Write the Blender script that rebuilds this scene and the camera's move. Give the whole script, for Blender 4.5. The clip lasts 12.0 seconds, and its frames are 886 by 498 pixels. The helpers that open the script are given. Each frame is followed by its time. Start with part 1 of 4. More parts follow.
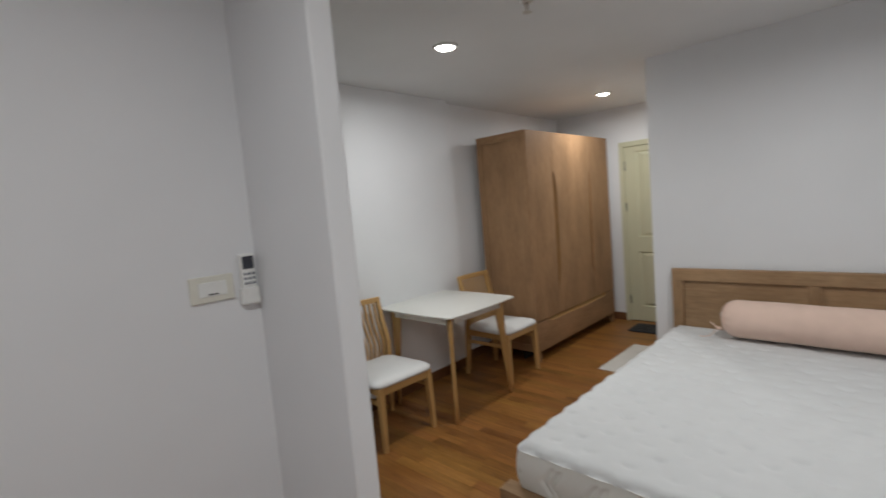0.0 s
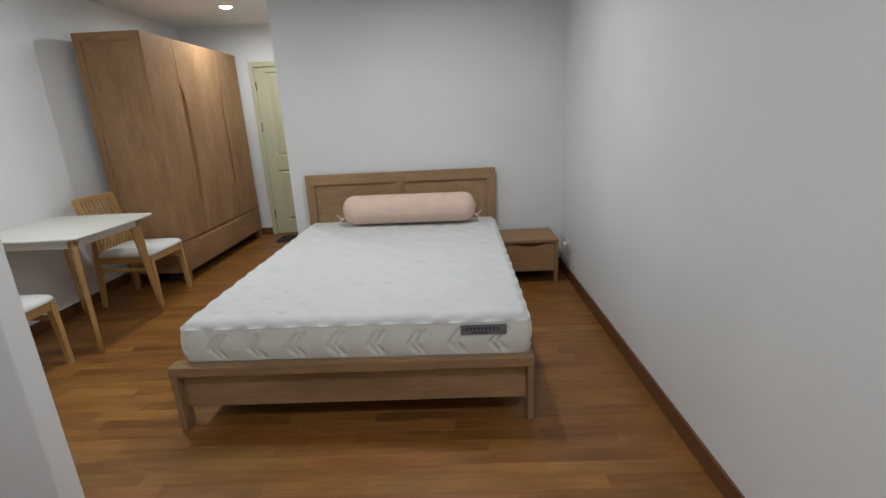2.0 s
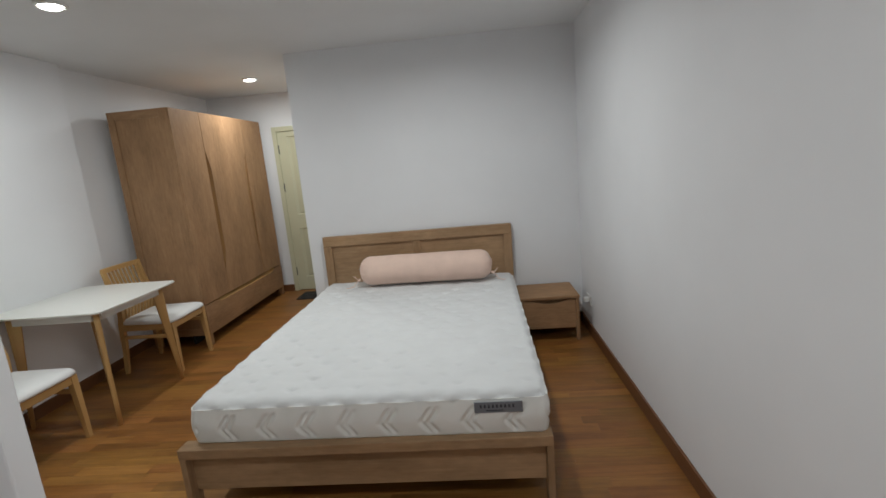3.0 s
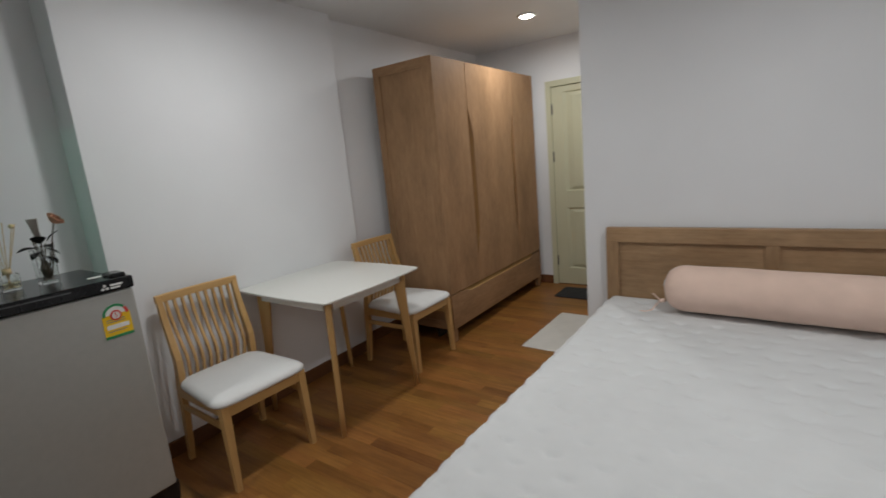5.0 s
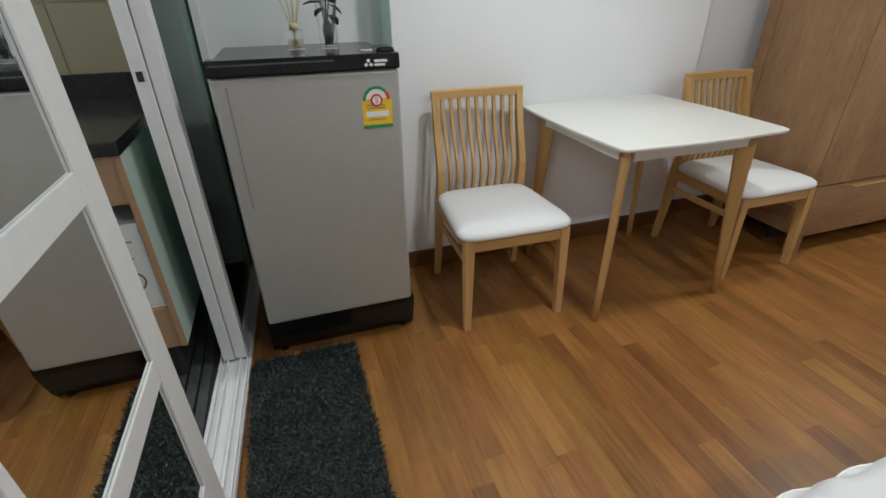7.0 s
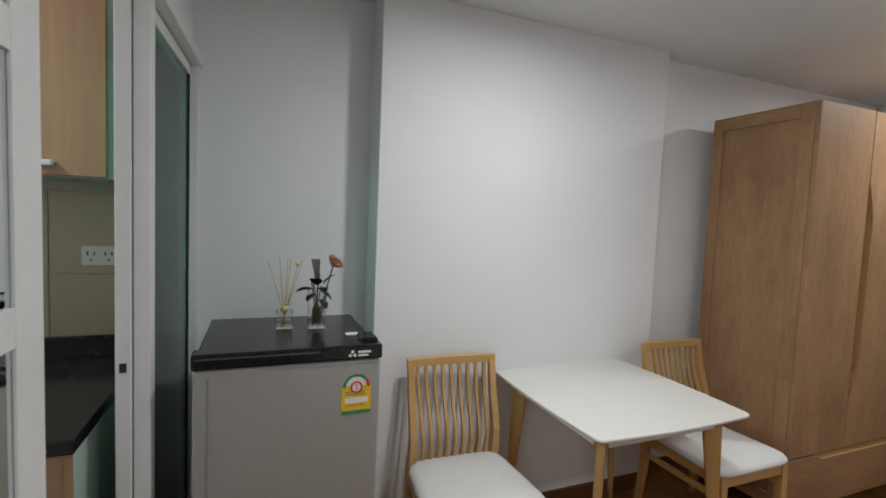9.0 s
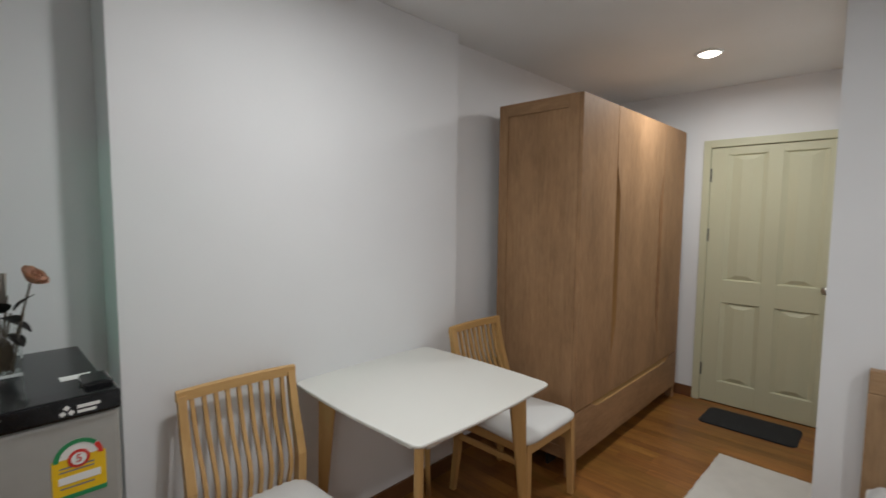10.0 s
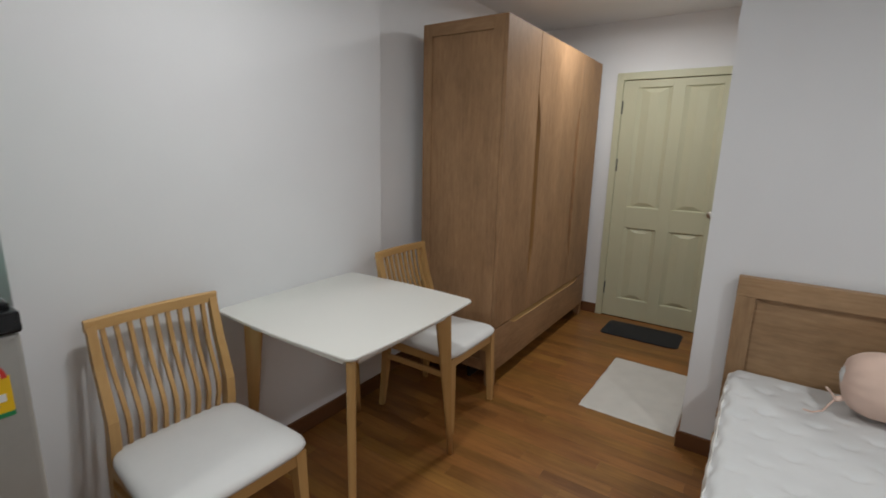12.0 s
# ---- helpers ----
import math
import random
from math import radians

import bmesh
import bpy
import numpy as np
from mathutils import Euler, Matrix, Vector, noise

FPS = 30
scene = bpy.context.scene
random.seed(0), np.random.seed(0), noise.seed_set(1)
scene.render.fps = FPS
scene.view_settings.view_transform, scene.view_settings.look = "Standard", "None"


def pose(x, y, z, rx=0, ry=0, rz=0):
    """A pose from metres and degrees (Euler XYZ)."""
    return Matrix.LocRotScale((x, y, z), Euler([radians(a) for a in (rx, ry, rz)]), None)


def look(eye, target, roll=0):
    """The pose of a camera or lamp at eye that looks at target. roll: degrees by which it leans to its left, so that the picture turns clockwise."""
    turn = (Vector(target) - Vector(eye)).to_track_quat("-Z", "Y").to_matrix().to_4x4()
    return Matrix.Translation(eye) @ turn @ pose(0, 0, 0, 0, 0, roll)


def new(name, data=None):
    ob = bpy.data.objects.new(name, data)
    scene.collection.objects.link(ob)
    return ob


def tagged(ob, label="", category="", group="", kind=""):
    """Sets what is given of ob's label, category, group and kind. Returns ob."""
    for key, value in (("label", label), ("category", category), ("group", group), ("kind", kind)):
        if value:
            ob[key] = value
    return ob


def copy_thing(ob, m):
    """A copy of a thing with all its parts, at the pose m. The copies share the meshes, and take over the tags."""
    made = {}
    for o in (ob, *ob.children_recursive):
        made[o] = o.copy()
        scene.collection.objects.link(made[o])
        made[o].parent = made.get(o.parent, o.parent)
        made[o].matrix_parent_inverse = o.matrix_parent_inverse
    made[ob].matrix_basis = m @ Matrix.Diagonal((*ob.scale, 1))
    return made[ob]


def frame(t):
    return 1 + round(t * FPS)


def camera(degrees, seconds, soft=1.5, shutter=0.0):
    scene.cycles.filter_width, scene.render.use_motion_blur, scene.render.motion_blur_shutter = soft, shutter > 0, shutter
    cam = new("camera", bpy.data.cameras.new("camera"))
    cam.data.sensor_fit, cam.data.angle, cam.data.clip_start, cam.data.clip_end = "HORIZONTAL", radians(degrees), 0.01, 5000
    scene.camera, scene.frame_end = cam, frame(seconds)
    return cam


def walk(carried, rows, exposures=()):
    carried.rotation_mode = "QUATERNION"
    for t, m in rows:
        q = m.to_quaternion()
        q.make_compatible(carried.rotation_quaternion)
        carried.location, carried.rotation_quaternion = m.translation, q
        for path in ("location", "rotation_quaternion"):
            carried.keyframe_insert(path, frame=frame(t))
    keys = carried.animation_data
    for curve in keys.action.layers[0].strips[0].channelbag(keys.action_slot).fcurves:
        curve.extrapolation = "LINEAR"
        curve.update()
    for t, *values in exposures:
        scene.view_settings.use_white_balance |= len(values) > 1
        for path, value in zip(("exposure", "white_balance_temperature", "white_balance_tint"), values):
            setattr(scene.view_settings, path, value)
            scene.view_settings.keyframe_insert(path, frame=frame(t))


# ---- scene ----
cam = camera(87.7, 12.0, 1.6, 0.25)
PATH = [
    (0, (0.566, 0.553, 1.467), (-0.807, 1.996, 1.285), -4.9),
    (0.5, (0.67, 0.495, 1.42), (-0.118, 2.305, 1.099), -4.8),
    (1, (0.733, 0.383, 1.38), (0.483, 2.302, 0.873), -3.5),
    (1.5, (0.703, 0.277, 1.33), (0.649, 2.182, 0.725), -2.7),
    (2, (0.738, 0.166, 1.329), (0.68, 2.086, 0.771), -2.8),
    (2.5, (0.804, 0.116, 1.413), (0.722, 2.067, 0.98), -3.8),
    (2.7, (0.811, 0.14, 1.443), (0.71, 2.099, 1.051), -4.4),
    (4.3, (0.645, 0.943, 1.443), (-0.088, 2.771, 1.101), -5.4),
    (4.5, (0.542, 1.042, 1.405), (-0.304, 2.823, 1.074), -5.8),
    (5, (0.27, 1.3, 1.372), (-0.879, 2.892, 0.989), -5.3),
    (5.5, (-0.016, 1.467, 1.325), (-1.469, 2.751, 0.837), -3.7),
    (6, (-0.212, 1.568, 1.288), (-1.851, 2.466, 0.576), -1.3),
    (6.5, (-0.231, 1.637, 1.208), (-1.915, 2.203, 0.289), -1.4),
    (6.7, (-0.231, 1.652, 1.202), (-1.894, 2.191, 0.23), -0.9),
    (8.3, (-0.246, 1.65, 1.342), (-2.092, 2.165, 0.772), 2.3),
    (8.5, (-0.251, 1.632, 1.404), (-2.145, 2.199, 1.103), 2.5),
    (9, (-0.281, 1.624, 1.451), (-2.133, 2.368, 1.322), 2.4),
    (9.5, (-0.384, 1.695, 1.45), (-2.061, 2.777, 1.316), 1.0),
    (10, (-0.475, 1.774, 1.442), (-1.863, 3.206, 1.285), 0.5),
    (10.5, (-0.511, 1.751, 1.445), (-1.616, 3.407, 1.252), -0.2),
    (11, (-0.506, 1.734, 1.431), (-1.453, 3.481, 1.202), -0.3),
    (11.5, (-0.499, 1.734, 1.427), (-1.437, 3.477, 1.141), 0.3),
    (12, (-0.476, 1.744, 1.39), (-1.574, 3.36, 0.964), 1.3),
]
EXPOSURES = [
    (0.0, -0.13, 6500, 10), (1.0, -0.05, 6500, 10), (1.5, -0.03, 6450, 9), (2.0, 0.04, 6400, 7), (2.7, 0.04, 6400, 7), (4.3, -0.19, 6500, 10), (5.0, -0.23, 6500, 10), (5.5, -0.16, 6550, 12), (6.5, 0.37, 6500, 8), (6.9, 0.35, 6400, 8),
    (8.0, 0.15, 5750, 10), (8.5, 0.08, 5700, 10), (9.0, 0.05, 6450, 10), (10.0, -0.07, 6550, 10), (12.0, -0.16, 6500, 10),
]
walk(cam, [(t, look(eye, target, roll)) for t, eye, target, roll in PATH], EXPOSURES)

# ---- light ----
world = bpy.data.worlds.new("night")
world.use_nodes = True
scene.world = world
world.node_tree.nodes["Background"].inputs[0].default_value = (0.02, 0.025, 0.03, 1)
world.node_tree.nodes["Background"].inputs[1].default_value = 0.3
CEIL = 2.385


def lamp(x, y, z, watts, spread=176, size=0.13, colour=(0.975, 1.0, 0.99)):
    d = bpy.data.lights.new("downlight_beam", "AREA")
    d.shape, d.size, d.energy, d.color = "DISK", size, watts, colour
    d.spread = radians(spread)
    ob = new("downlight_beam", d)
    ob.location = (x, y, z)
    return ob


# both at x 0.55 are unseen; the foot-end one is an assumed added lamp
DOWNLIGHTS = [(-1.255, 2.63, 12.0), (-1.295, 4.835, 11.0), (0.55, 2.75, 11.0), (0.55, 0.45, 11.5)]
for lx, ly, watts in DOWNLIGHTS:
    lamp(lx, ly, CEIL - 0.026, watts, 176 if lx < 0 else 166)
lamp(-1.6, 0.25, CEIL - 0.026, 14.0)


# ---- materials ----
def material(name):
    m = bpy.data.materials.new(name)
    m.use_nodes = True
    nt = m.node_tree
    return m, nt, nt.nodes["Principled BSDF"]


def ramp(nt, stops):
    r = nt.nodes.new("ShaderNodeValToRGB")
    while len(r.color_ramp.elements) < len(stops):
        r.color_ramp.elements.new(0.5)
    for e, (p, c) in zip(r.color_ramp.elements, stops):
        e.position, e.color = p, (*c, 1)
    return r


def coords(nt, scale=(1, 1, 1), shift=False):
    tc = nt.nodes.new("ShaderNodeTexCoord")
    mp = nt.nodes.new("ShaderNodeMapping")
    mp.inputs["Scale"].default_value = scale
    nt.links.new(tc.outputs["Object"], mp.inputs["Vector"])
    if shift:
        oi = nt.nodes.new("ShaderNodeObjectInfo")
        mul = nt.nodes.new("ShaderNodeVectorMath")
        mul.operation = "SCALE"
        mul.inputs[0].default_value = (37.0, 53.0, 71.0)
        nt.links.new(oi.outputs["Random"], mul.inputs["Scale"])
        nt.links.new(mul.outputs[0], mp.inputs["Location"])
    return mp


def noise_node(nt, vec, scale, detail=4.0, rough=0.55):
    n = nt.nodes.new("ShaderNodeTexNoise")
    n.inputs["Scale"].default_value, n.inputs["Detail"].default_value = scale, detail
    n.inputs["Roughness"].default_value = rough
    nt.links.new(vec.outputs[0], n.inputs["Vector"])
    return n


def bump(nt, bsdf, height, strength, dist=0.002):
    b = nt.nodes.new("ShaderNodeBump")
    b.inputs["Strength"].default_value, b.inputs["Distance"].default_value = strength, dist
    nt.links.new(height, b.inputs["Height"])
    nt.links.new(b.outputs[0], bsdf.inputs["Normal"])


def paint(name, colour, rough=0.6, vary=0.03, relief=0.15, spec=0.35):
    m, nt, b = material(name)
    v = coords(nt)
    big = noise_node(nt, v, 1.3, 3)
    lo = tuple(c * (1 - vary) for c in colour)
    hi = tuple(min(1, c * (1 + vary)) for c in colour)
    r = ramp(nt, [(0.3, lo), (0.7, hi)])
    nt.links.new(big.outputs["Fac"], r.inputs[0])
    nt.links.new(r.outputs[0], b.inputs["Base Color"])
    b.inputs["Roughness"].default_value = rough
    b.inputs["Specular IOR Level"].default_value = spec
    fine = noise_node(nt, v, 160, 3)
    bump(nt, b, fine.outputs["Fac"], relief, 0.001)
    return m


def wood(name, dark, light, axis, rough=0.45, grain=1.0, piece=False, spec=0.4, mottle=0.0):
    """Grain that runs along the named axis of the object."""
    m, nt, b = material(name)
    s = [7.0 * grain] * 3
    s["xyz".index(axis)] = (1.9 if mottle else 0.55) * grain
    v = coords(nt, s, True)
    n1 = noise_node(nt, v, 1.0, 6, 0.6)
    s2 = [90.0] * 3
    s2["xyz".index(axis)] = 3.0
    v2 = coords(nt, s2, True)
    n2 = noise_node(nt, v2, 1.0, 3, 0.6)
    mix = nt.nodes.new("ShaderNodeMath")
    mix.operation = "MULTIPLY_ADD"
    mix.inputs[1].default_value = 0.40 if mottle else 0.35
    nt.links.new(n2.outputs["Fac"], mix.inputs[0])
    sc = nt.nodes.new("ShaderNodeMath")
    sc.operation = "MULTIPLY"
    sc.inputs[1].default_value = 0.60 if mottle else 0.65
    nt.links.new(n1.outputs["Fac"], sc.inputs[0])
    nt.links.new(sc.outputs[0], mix.inputs[2])
    r = ramp(nt, [(0.30, dark), (0.5, tuple((a + c) / 2 for a, c in zip(dark, light))), (0.70, light)])
    nt.links.new(mix.outputs[0], r.inputs[0])
    out = r.outputs[0]
    if mottle:
        # cloudy figure of the veneer: soft patches and short flecks
        s3 = [5.0] * 3
        s3["xyz".index(axis)] = 2.2
        n3 = noise_node(nt, coords(nt, s3, True), 1.0, 5, 0.65)
        s4 = [55.0] * 3
        s4["xyz".index(axis)] = 16.0
        n4 = noise_node(nt, coords(nt, s4, True), 1.0, 2, 0.5)
        both = nt.nodes.new("ShaderNodeMath")
        both.operation = "MULTIPLY_ADD"
        both.inputs[1].default_value = 0.45
        nt.links.new(n4.outputs["Fac"], both.inputs[0])
        nt.links.new(n3.outputs["Fac"], both.inputs[2])
        cloud = nt.nodes.new("ShaderNodeMapRange")
        cloud.inputs["From Min"].default_value, cloud.inputs["From Max"].default_value = 0.5, 0.95
        cloud.inputs["To Min"].default_value, cloud.inputs["To Max"].default_value = 1 - mottle, 1 + mottle
        nt.links.new(both.outputs[0], cloud.inputs["Value"])
        hm = nt.nodes.new("ShaderNodeHueSaturation")
        nt.links.new(cloud.outputs[0], hm.inputs["Value"])
        nt.links.new(out, hm.inputs["Color"])
        out = hm.outputs[0]
    if piece:
        oi = nt.nodes.new("ShaderNodeObjectInfo")
        geo = nt.nodes.new("ShaderNodeNewGeometry")
        add = nt.nodes.new("ShaderNodeMath")
        add.operation = "ADD"
        nt.links.new(oi.outputs["Random"], add.inputs[0])
        nt.links.new(geo.outputs["Random Per Island"], add.inputs[1])
        fr = nt.nodes.new("ShaderNodeMath")
        fr.operation = "FRACT"
        nt.links.new(add.outputs[0], fr.inputs[0])
        tone = nt.nodes.new("ShaderNodeMapRange")
        tone.inputs["To Min"].default_value, tone.inputs["To Max"].default_value = 0.85, 1.17
        nt.links.new(fr.outputs[0], tone.inputs["Value"])
        hsv = nt.nodes.new("ShaderNodeHueSaturation")
        nt.links.new(tone.outputs[0], hsv.inputs["Value"])
        f2 = nt.nodes.new("ShaderNodeMath")
        f2.operation = "MULTIPLY"
        f2.inputs[1].default_value = 7.31
        nt.links.new(fr.outputs[0], f2.inputs[0])
        f3 = nt.nodes.new("ShaderNodeMath")
        f3.operation = "FRACT"
        nt.links.new(f2.outputs[0], f3.inputs[0])
        hue = nt.nodes.new("ShaderNodeMapRange")
        hue.inputs["To Min"].default_value, hue.inputs["To Max"].default_value = 0.493, 0.506
        nt.links.new(f3.outputs[0], hue.inputs["Value"])
        nt.links.new(hue.outputs[0], hsv.inputs["Hue"])
        nt.links.new(out, hsv.inputs["Color"])
        out = hsv.outputs[0]
    nt.links.new(out, b.inputs["Base Color"])
    rr = nt.nodes.new("ShaderNodeMapRange")
    rr.inputs["To Min"].default_value, rr.inputs["To Max"].default_value = rough - 0.06, rough + 0.1
    nt.links.new(n1.outputs["Fac"], rr.inputs["Value"])
    nt.links.new(rr.outputs[0], b.inputs["Roughness"])
    b.inputs["Specular IOR Level"].default_value = spec
    bump(nt, b, n2.outputs["Fac"], 0.12, 0.001)
    return m


def plain(name, colour, rough=0.5, metal=0.0, spec=0.5, speck=0.0):
    m, nt, b = material(name)
    b.inputs["Roughness"].default_value, b.inputs["Metallic"].default_value = rough, metal
    b.inputs["Specular IOR Level"].default_value = spec
    v = coords(nt)
    n = noise_node(nt, v, 40, 4)
    k = 0.025 + speck
    r = ramp(nt, [(0.3, tuple(c * (1 - k) for c in colour)), (0.7, tuple(min(1, c * (1 + k)) for c in colour))])
    nt.links.new(n.outputs["Fac"], r.inputs[0])
    nt.links.new(r.outputs[0], b.inputs["Base Color"])
    return m


def cloth(name, colour, weave=700.0, relief=0.5, vary=0.05, rough=0.9, fine=0.0015):
    m, nt, b = material(name)
    v = coords(nt)
    n = noise_node(nt, v, weave, 2)
    big = noise_node(nt, v, 9.0, 4)
    r = ramp(nt, [(0.3, tuple(c * (1 - vary) for c in colour)), (0.7, tuple(min(1, c * (1 + vary)) for c in colour))])
    nt.links.new(big.outputs["Fac"], r.inputs[0])
    nt.links.new(r.outputs[0], b.inputs["Base Color"])
    b.inputs["Roughness"].default_value, b.inputs["Specular IOR Level"].default_value = rough, 0.15
    b.inputs["Sheen Weight"].default_value = 0.15
    bump(nt, b, n.outputs["Fac"], relief, fine)
    return m


def clear_glass(name, colour, rough=0.0, tint=(1, 1, 1)):
    m, nt, b = material(name)
    b.inputs["Base Color"].default_value = (*colour, 1)
    b.inputs["Transmission Weight"].default_value, b.inputs["Roughness"].default_value = 1.0, rough
    b.inputs["IOR"].default_value = 1.45
    b.inputs["Specular Tint"].default_value = (*tint, 1)
    return m


WALL = paint("wall_paint", (0.785, 0.788, 0.806), 0.62)
CEILING = paint("ceiling_paint", (0.765, 0.77, 0.78), 0.75)
OAK_Z = wood("oak_veneer_upright", (0.278, 0.158, 0.080), (0.384, 0.228, 0.124), "z", 0.55, 1.0, False, 0.22, 0.20)
OAK_X = wood("oak_veneer_level", (0.278, 0.158, 0.080), (0.384, 0.228, 0.124), "x", 0.55, 1.0, False, 0.22, 0.20)
OAK_Y = wood("oak_veneer_deep", (0.278, 0.158, 0.080), (0.384, 0.228, 0.124), "y", 0.55, 1.0, False, 0.22, 0.20)
BED_X = wood("bed_oak_level", (0.278, 0.166, 0.086), (0.415, 0.269, 0.153), "x", 0.5, 1.0, False, 0.3, 0.20)
BED_Y = wood("bed_oak_deep", (0.278, 0.166, 0.086), (0.415, 0.269, 0.153), "y", 0.5, 1.0, False, 0.3, 0.20)
BED_Z = wood("bed_oak_upright", (0.278, 0.166, 0.086), (0.415, 0.269, 0.153), "z", 0.5, 1.0, False, 0.3, 0.20)
ASH_Z = wood("rubberwood_upright", (0.44, 0.248, 0.088), (0.60, 0.368, 0.150), "z", 0.4)
ASH_Y = wood("rubberwood_level", (0.44, 0.248, 0.088), (0.60, 0.368, 0.150), "y", 0.4)
ASH_X = wood("rubberwood_deep", (0.44, 0.248, 0.088), (0.60, 0.368, 0.150), "x", 0.4)
GRIP_Z = wood("golden_grip_wood", (0.25, 0.125, 0.036), (0.36, 0.195, 0.062), "z", 0.5)
PLANK = wood("laminate_plank", (0.150, 0.056, 0.012), (0.338, 0.156, 0.038), "x", 0.36, 1.0, True, 0.45, 0.14)
SKIRT = wood("skirting_wood_x", (0.11, 0.045, 0.018), (0.17, 0.072, 0.030), "x", 0.4)
SKIRT_Y = wood("skirting_wood_y", (0.11, 0.045, 0.018), (0.17, 0.072, 0.030), "y", 0.4)
SUBFLOOR = plain("subfloor", (0.05, 0.025, 0.012), 0.9)
DOOR_PAINT = paint("cream_green_gloss_paint", (0.57, 0.56, 0.40), 0.4, 0.02, 0.05, 0.5)
TABLE_WHITE = paint("white_lacquer", (0.73, 0.722, 0.685), 0.28, 0.015, 0.03, 0.5)
SEAT_WHITE = cloth("white_vinyl_seat", (0.75, 0.75, 0.745), 420, 0.25, 0.02, 0.55)
MATTRESS = cloth("mattress_knit", (0.665, 0.67, 0.675), 500, 0.6, 0.03)
# paler than MATTRESS: extra brightness for the dim upright sides, put into the colour
LIT_BORDER = cloth("lit_mattress_border_knit", (0.81, 0.805, 0.775), 500, 0.6, 0.02)
PINK = cloth("pink_cotton", (0.745, 0.55, 0.46), 800, 0.5, 0.05)
TAG = plain("grey_satin_tag", (0.20, 0.215, 0.25), 0.35, 0.2)
TAG_MARK = plain("tag_marks", (0.04, 0.045, 0.06), 0.5)
FRIDGE = plain("silver_grey_steel", (0.414, 0.412, 0.388), 0.38, 0.3, 0.5)
BLACK = plain("black_gloss_plastic", (0.008, 0.008, 0.009), 0.16, 0.0, 0.3)
BLACK_TOP = plain("black_worktop_plastic", (0.010, 0.011, 0.013), 0.2, 0, 0.4, 0.1)
TRIM_GREY = plain("dark_grey_gloss_plastic", (0.075, 0.078, 0.082), 0.25)
GROOVE = plain("grey_door_groove", (0.25, 0.245, 0.24), 0.5)
DARK = plain("dark_shadow_plastic", (0.02, 0.02, 0.02), 0.6)
YELLOW = plain("yellow_label", (0.85, 0.53, 0.012), 0.45)
GREEN = plain("green_label", (0.02, 0.25, 0.09), 0.45)
RED = plain("red_label", (0.65, 0.04, 0.03), 0.45)
PRINT = plain("grey_print", (0.38, 0.38, 0.40), 0.6)
PRINT_RED = plain("brown_red_print", (0.20, 0.14, 0.12), 0.6)
WHITE = plain("white_plastic", (0.80, 0.80, 0.78), 0.4)
CREAM = plain("cream_plastic", (0.72, 0.70, 0.62), 0.45)
ALU = plain("white_powder_coated_aluminium", (0.70, 0.71, 0.71), 0.38, 0.0, 0.5)
GASKET = plain("black_rubber_gasket", (0.015, 0.018, 0.017), 0.6)
STEEL = plain("brushed_steel", (0.62, 0.60, 0.57), 0.28, 1.0)
m_, nt_, b_ = material("green_tinted_glass")
tr_, gl_, mx_, fr_ = (nt_.nodes.new("ShaderNode" + k) for k in ("BsdfTransparent", "BsdfGlossy", "MixShader", "Fresnel"))
tr_.inputs["Color"].default_value = (0.66, 0.87, 0.79, 1)
gl_.inputs["Color"].default_value = (0.84, 0.97, 0.91, 1)
gl_.inputs["Roughness"].default_value = 0.02
fr_.inputs["IOR"].default_value = 1.5
nt_.links.new(fr_.outputs[0], mx_.inputs[0])
nt_.links.new(tr_.outputs[0], mx_.inputs[1])
nt_.links.new(gl_.outputs[0], mx_.inputs[2])
nt_.links.new(mx_.outputs[0], nt_.nodes["Material Output"].inputs["Surface"])
GREEN_GLASS = m_
CLEAR = clear_glass("clear_glass", (0.95, 0.97, 0.96))
OIL = clear_glass("pale_oil", (0.93, 0.84, 0.6))
TILE = paint("beige_green_wall_tile", (0.47, 0.405, 0.275), 0.3, 0.07, 0.1, 0.5)
GROUT = plain("tile_grout", (0.50, 0.48, 0.38), 0.9)
GRANITE = plain("black_granite", (0.012, 0.012, 0.013), 0.16, 0, 0.5, 0.4)
CAB_WOOD = wood("kitchen_laminate", (0.32, 0.19, 0.105), (0.44, 0.28, 0.165), "z", 0.45)
CAB_SIDE = paint("pale_green_board", (0.42, 0.53, 0.47), 0.4, 0.02, 0.03)
DECK = plain("grey_decking", (0.055, 0.058, 0.060), 0.7, 0, 0.4, 0.2)
SHAG = cloth("dark_green_shag", (0.024, 0.034, 0.031), 160, 1.0, 0.8, 0.95, 0.01)
m_, nt_, b_ = material("dark_green_tufts")
ge_ = nt_.nodes.new("ShaderNodeNewGeometry")
no_ = noise_node(nt_, coords(nt_), 55, 4)
ad_ = nt_.nodes.new("ShaderNodeMath")
ad_.operation = "MULTIPLY"
nt_.links.new(ge_.outputs["Random Per Island"], ad_.inputs[0])
nt_.links.new(no_.outputs["Fac"], ad_.inputs[1])
ra_ = ramp(nt_, [(0.08, (0.009, 0.014, 0.013)), (0.30, (0.015, 0.023, 0.020)), (0.60, (0.029, 0.043, 0.037))])
nt_.links.new(ad_.outputs[0], ra_.inputs[0])
nt_.links.new(ra_.outputs[0], b_.inputs["Base Color"])
b_.inputs["Roughness"].default_value = 0.55
TUFT = m_
WHITE_RUG = cloth("off_white_rug", (0.66, 0.64, 0.60), 260, 0.9, 0.05, 0.95, 0.004)
BLACK_MAT = cloth("black_doormat", (0.007, 0.008, 0.010), 300, 1.0, 0.3, 0.95, 0.004)
REED = plain("pale_reed", (0.62, 0.48, 0.28), 0.8)
STEM = plain("dried_stem", (0.095, 0.068, 0.042), 0.8)
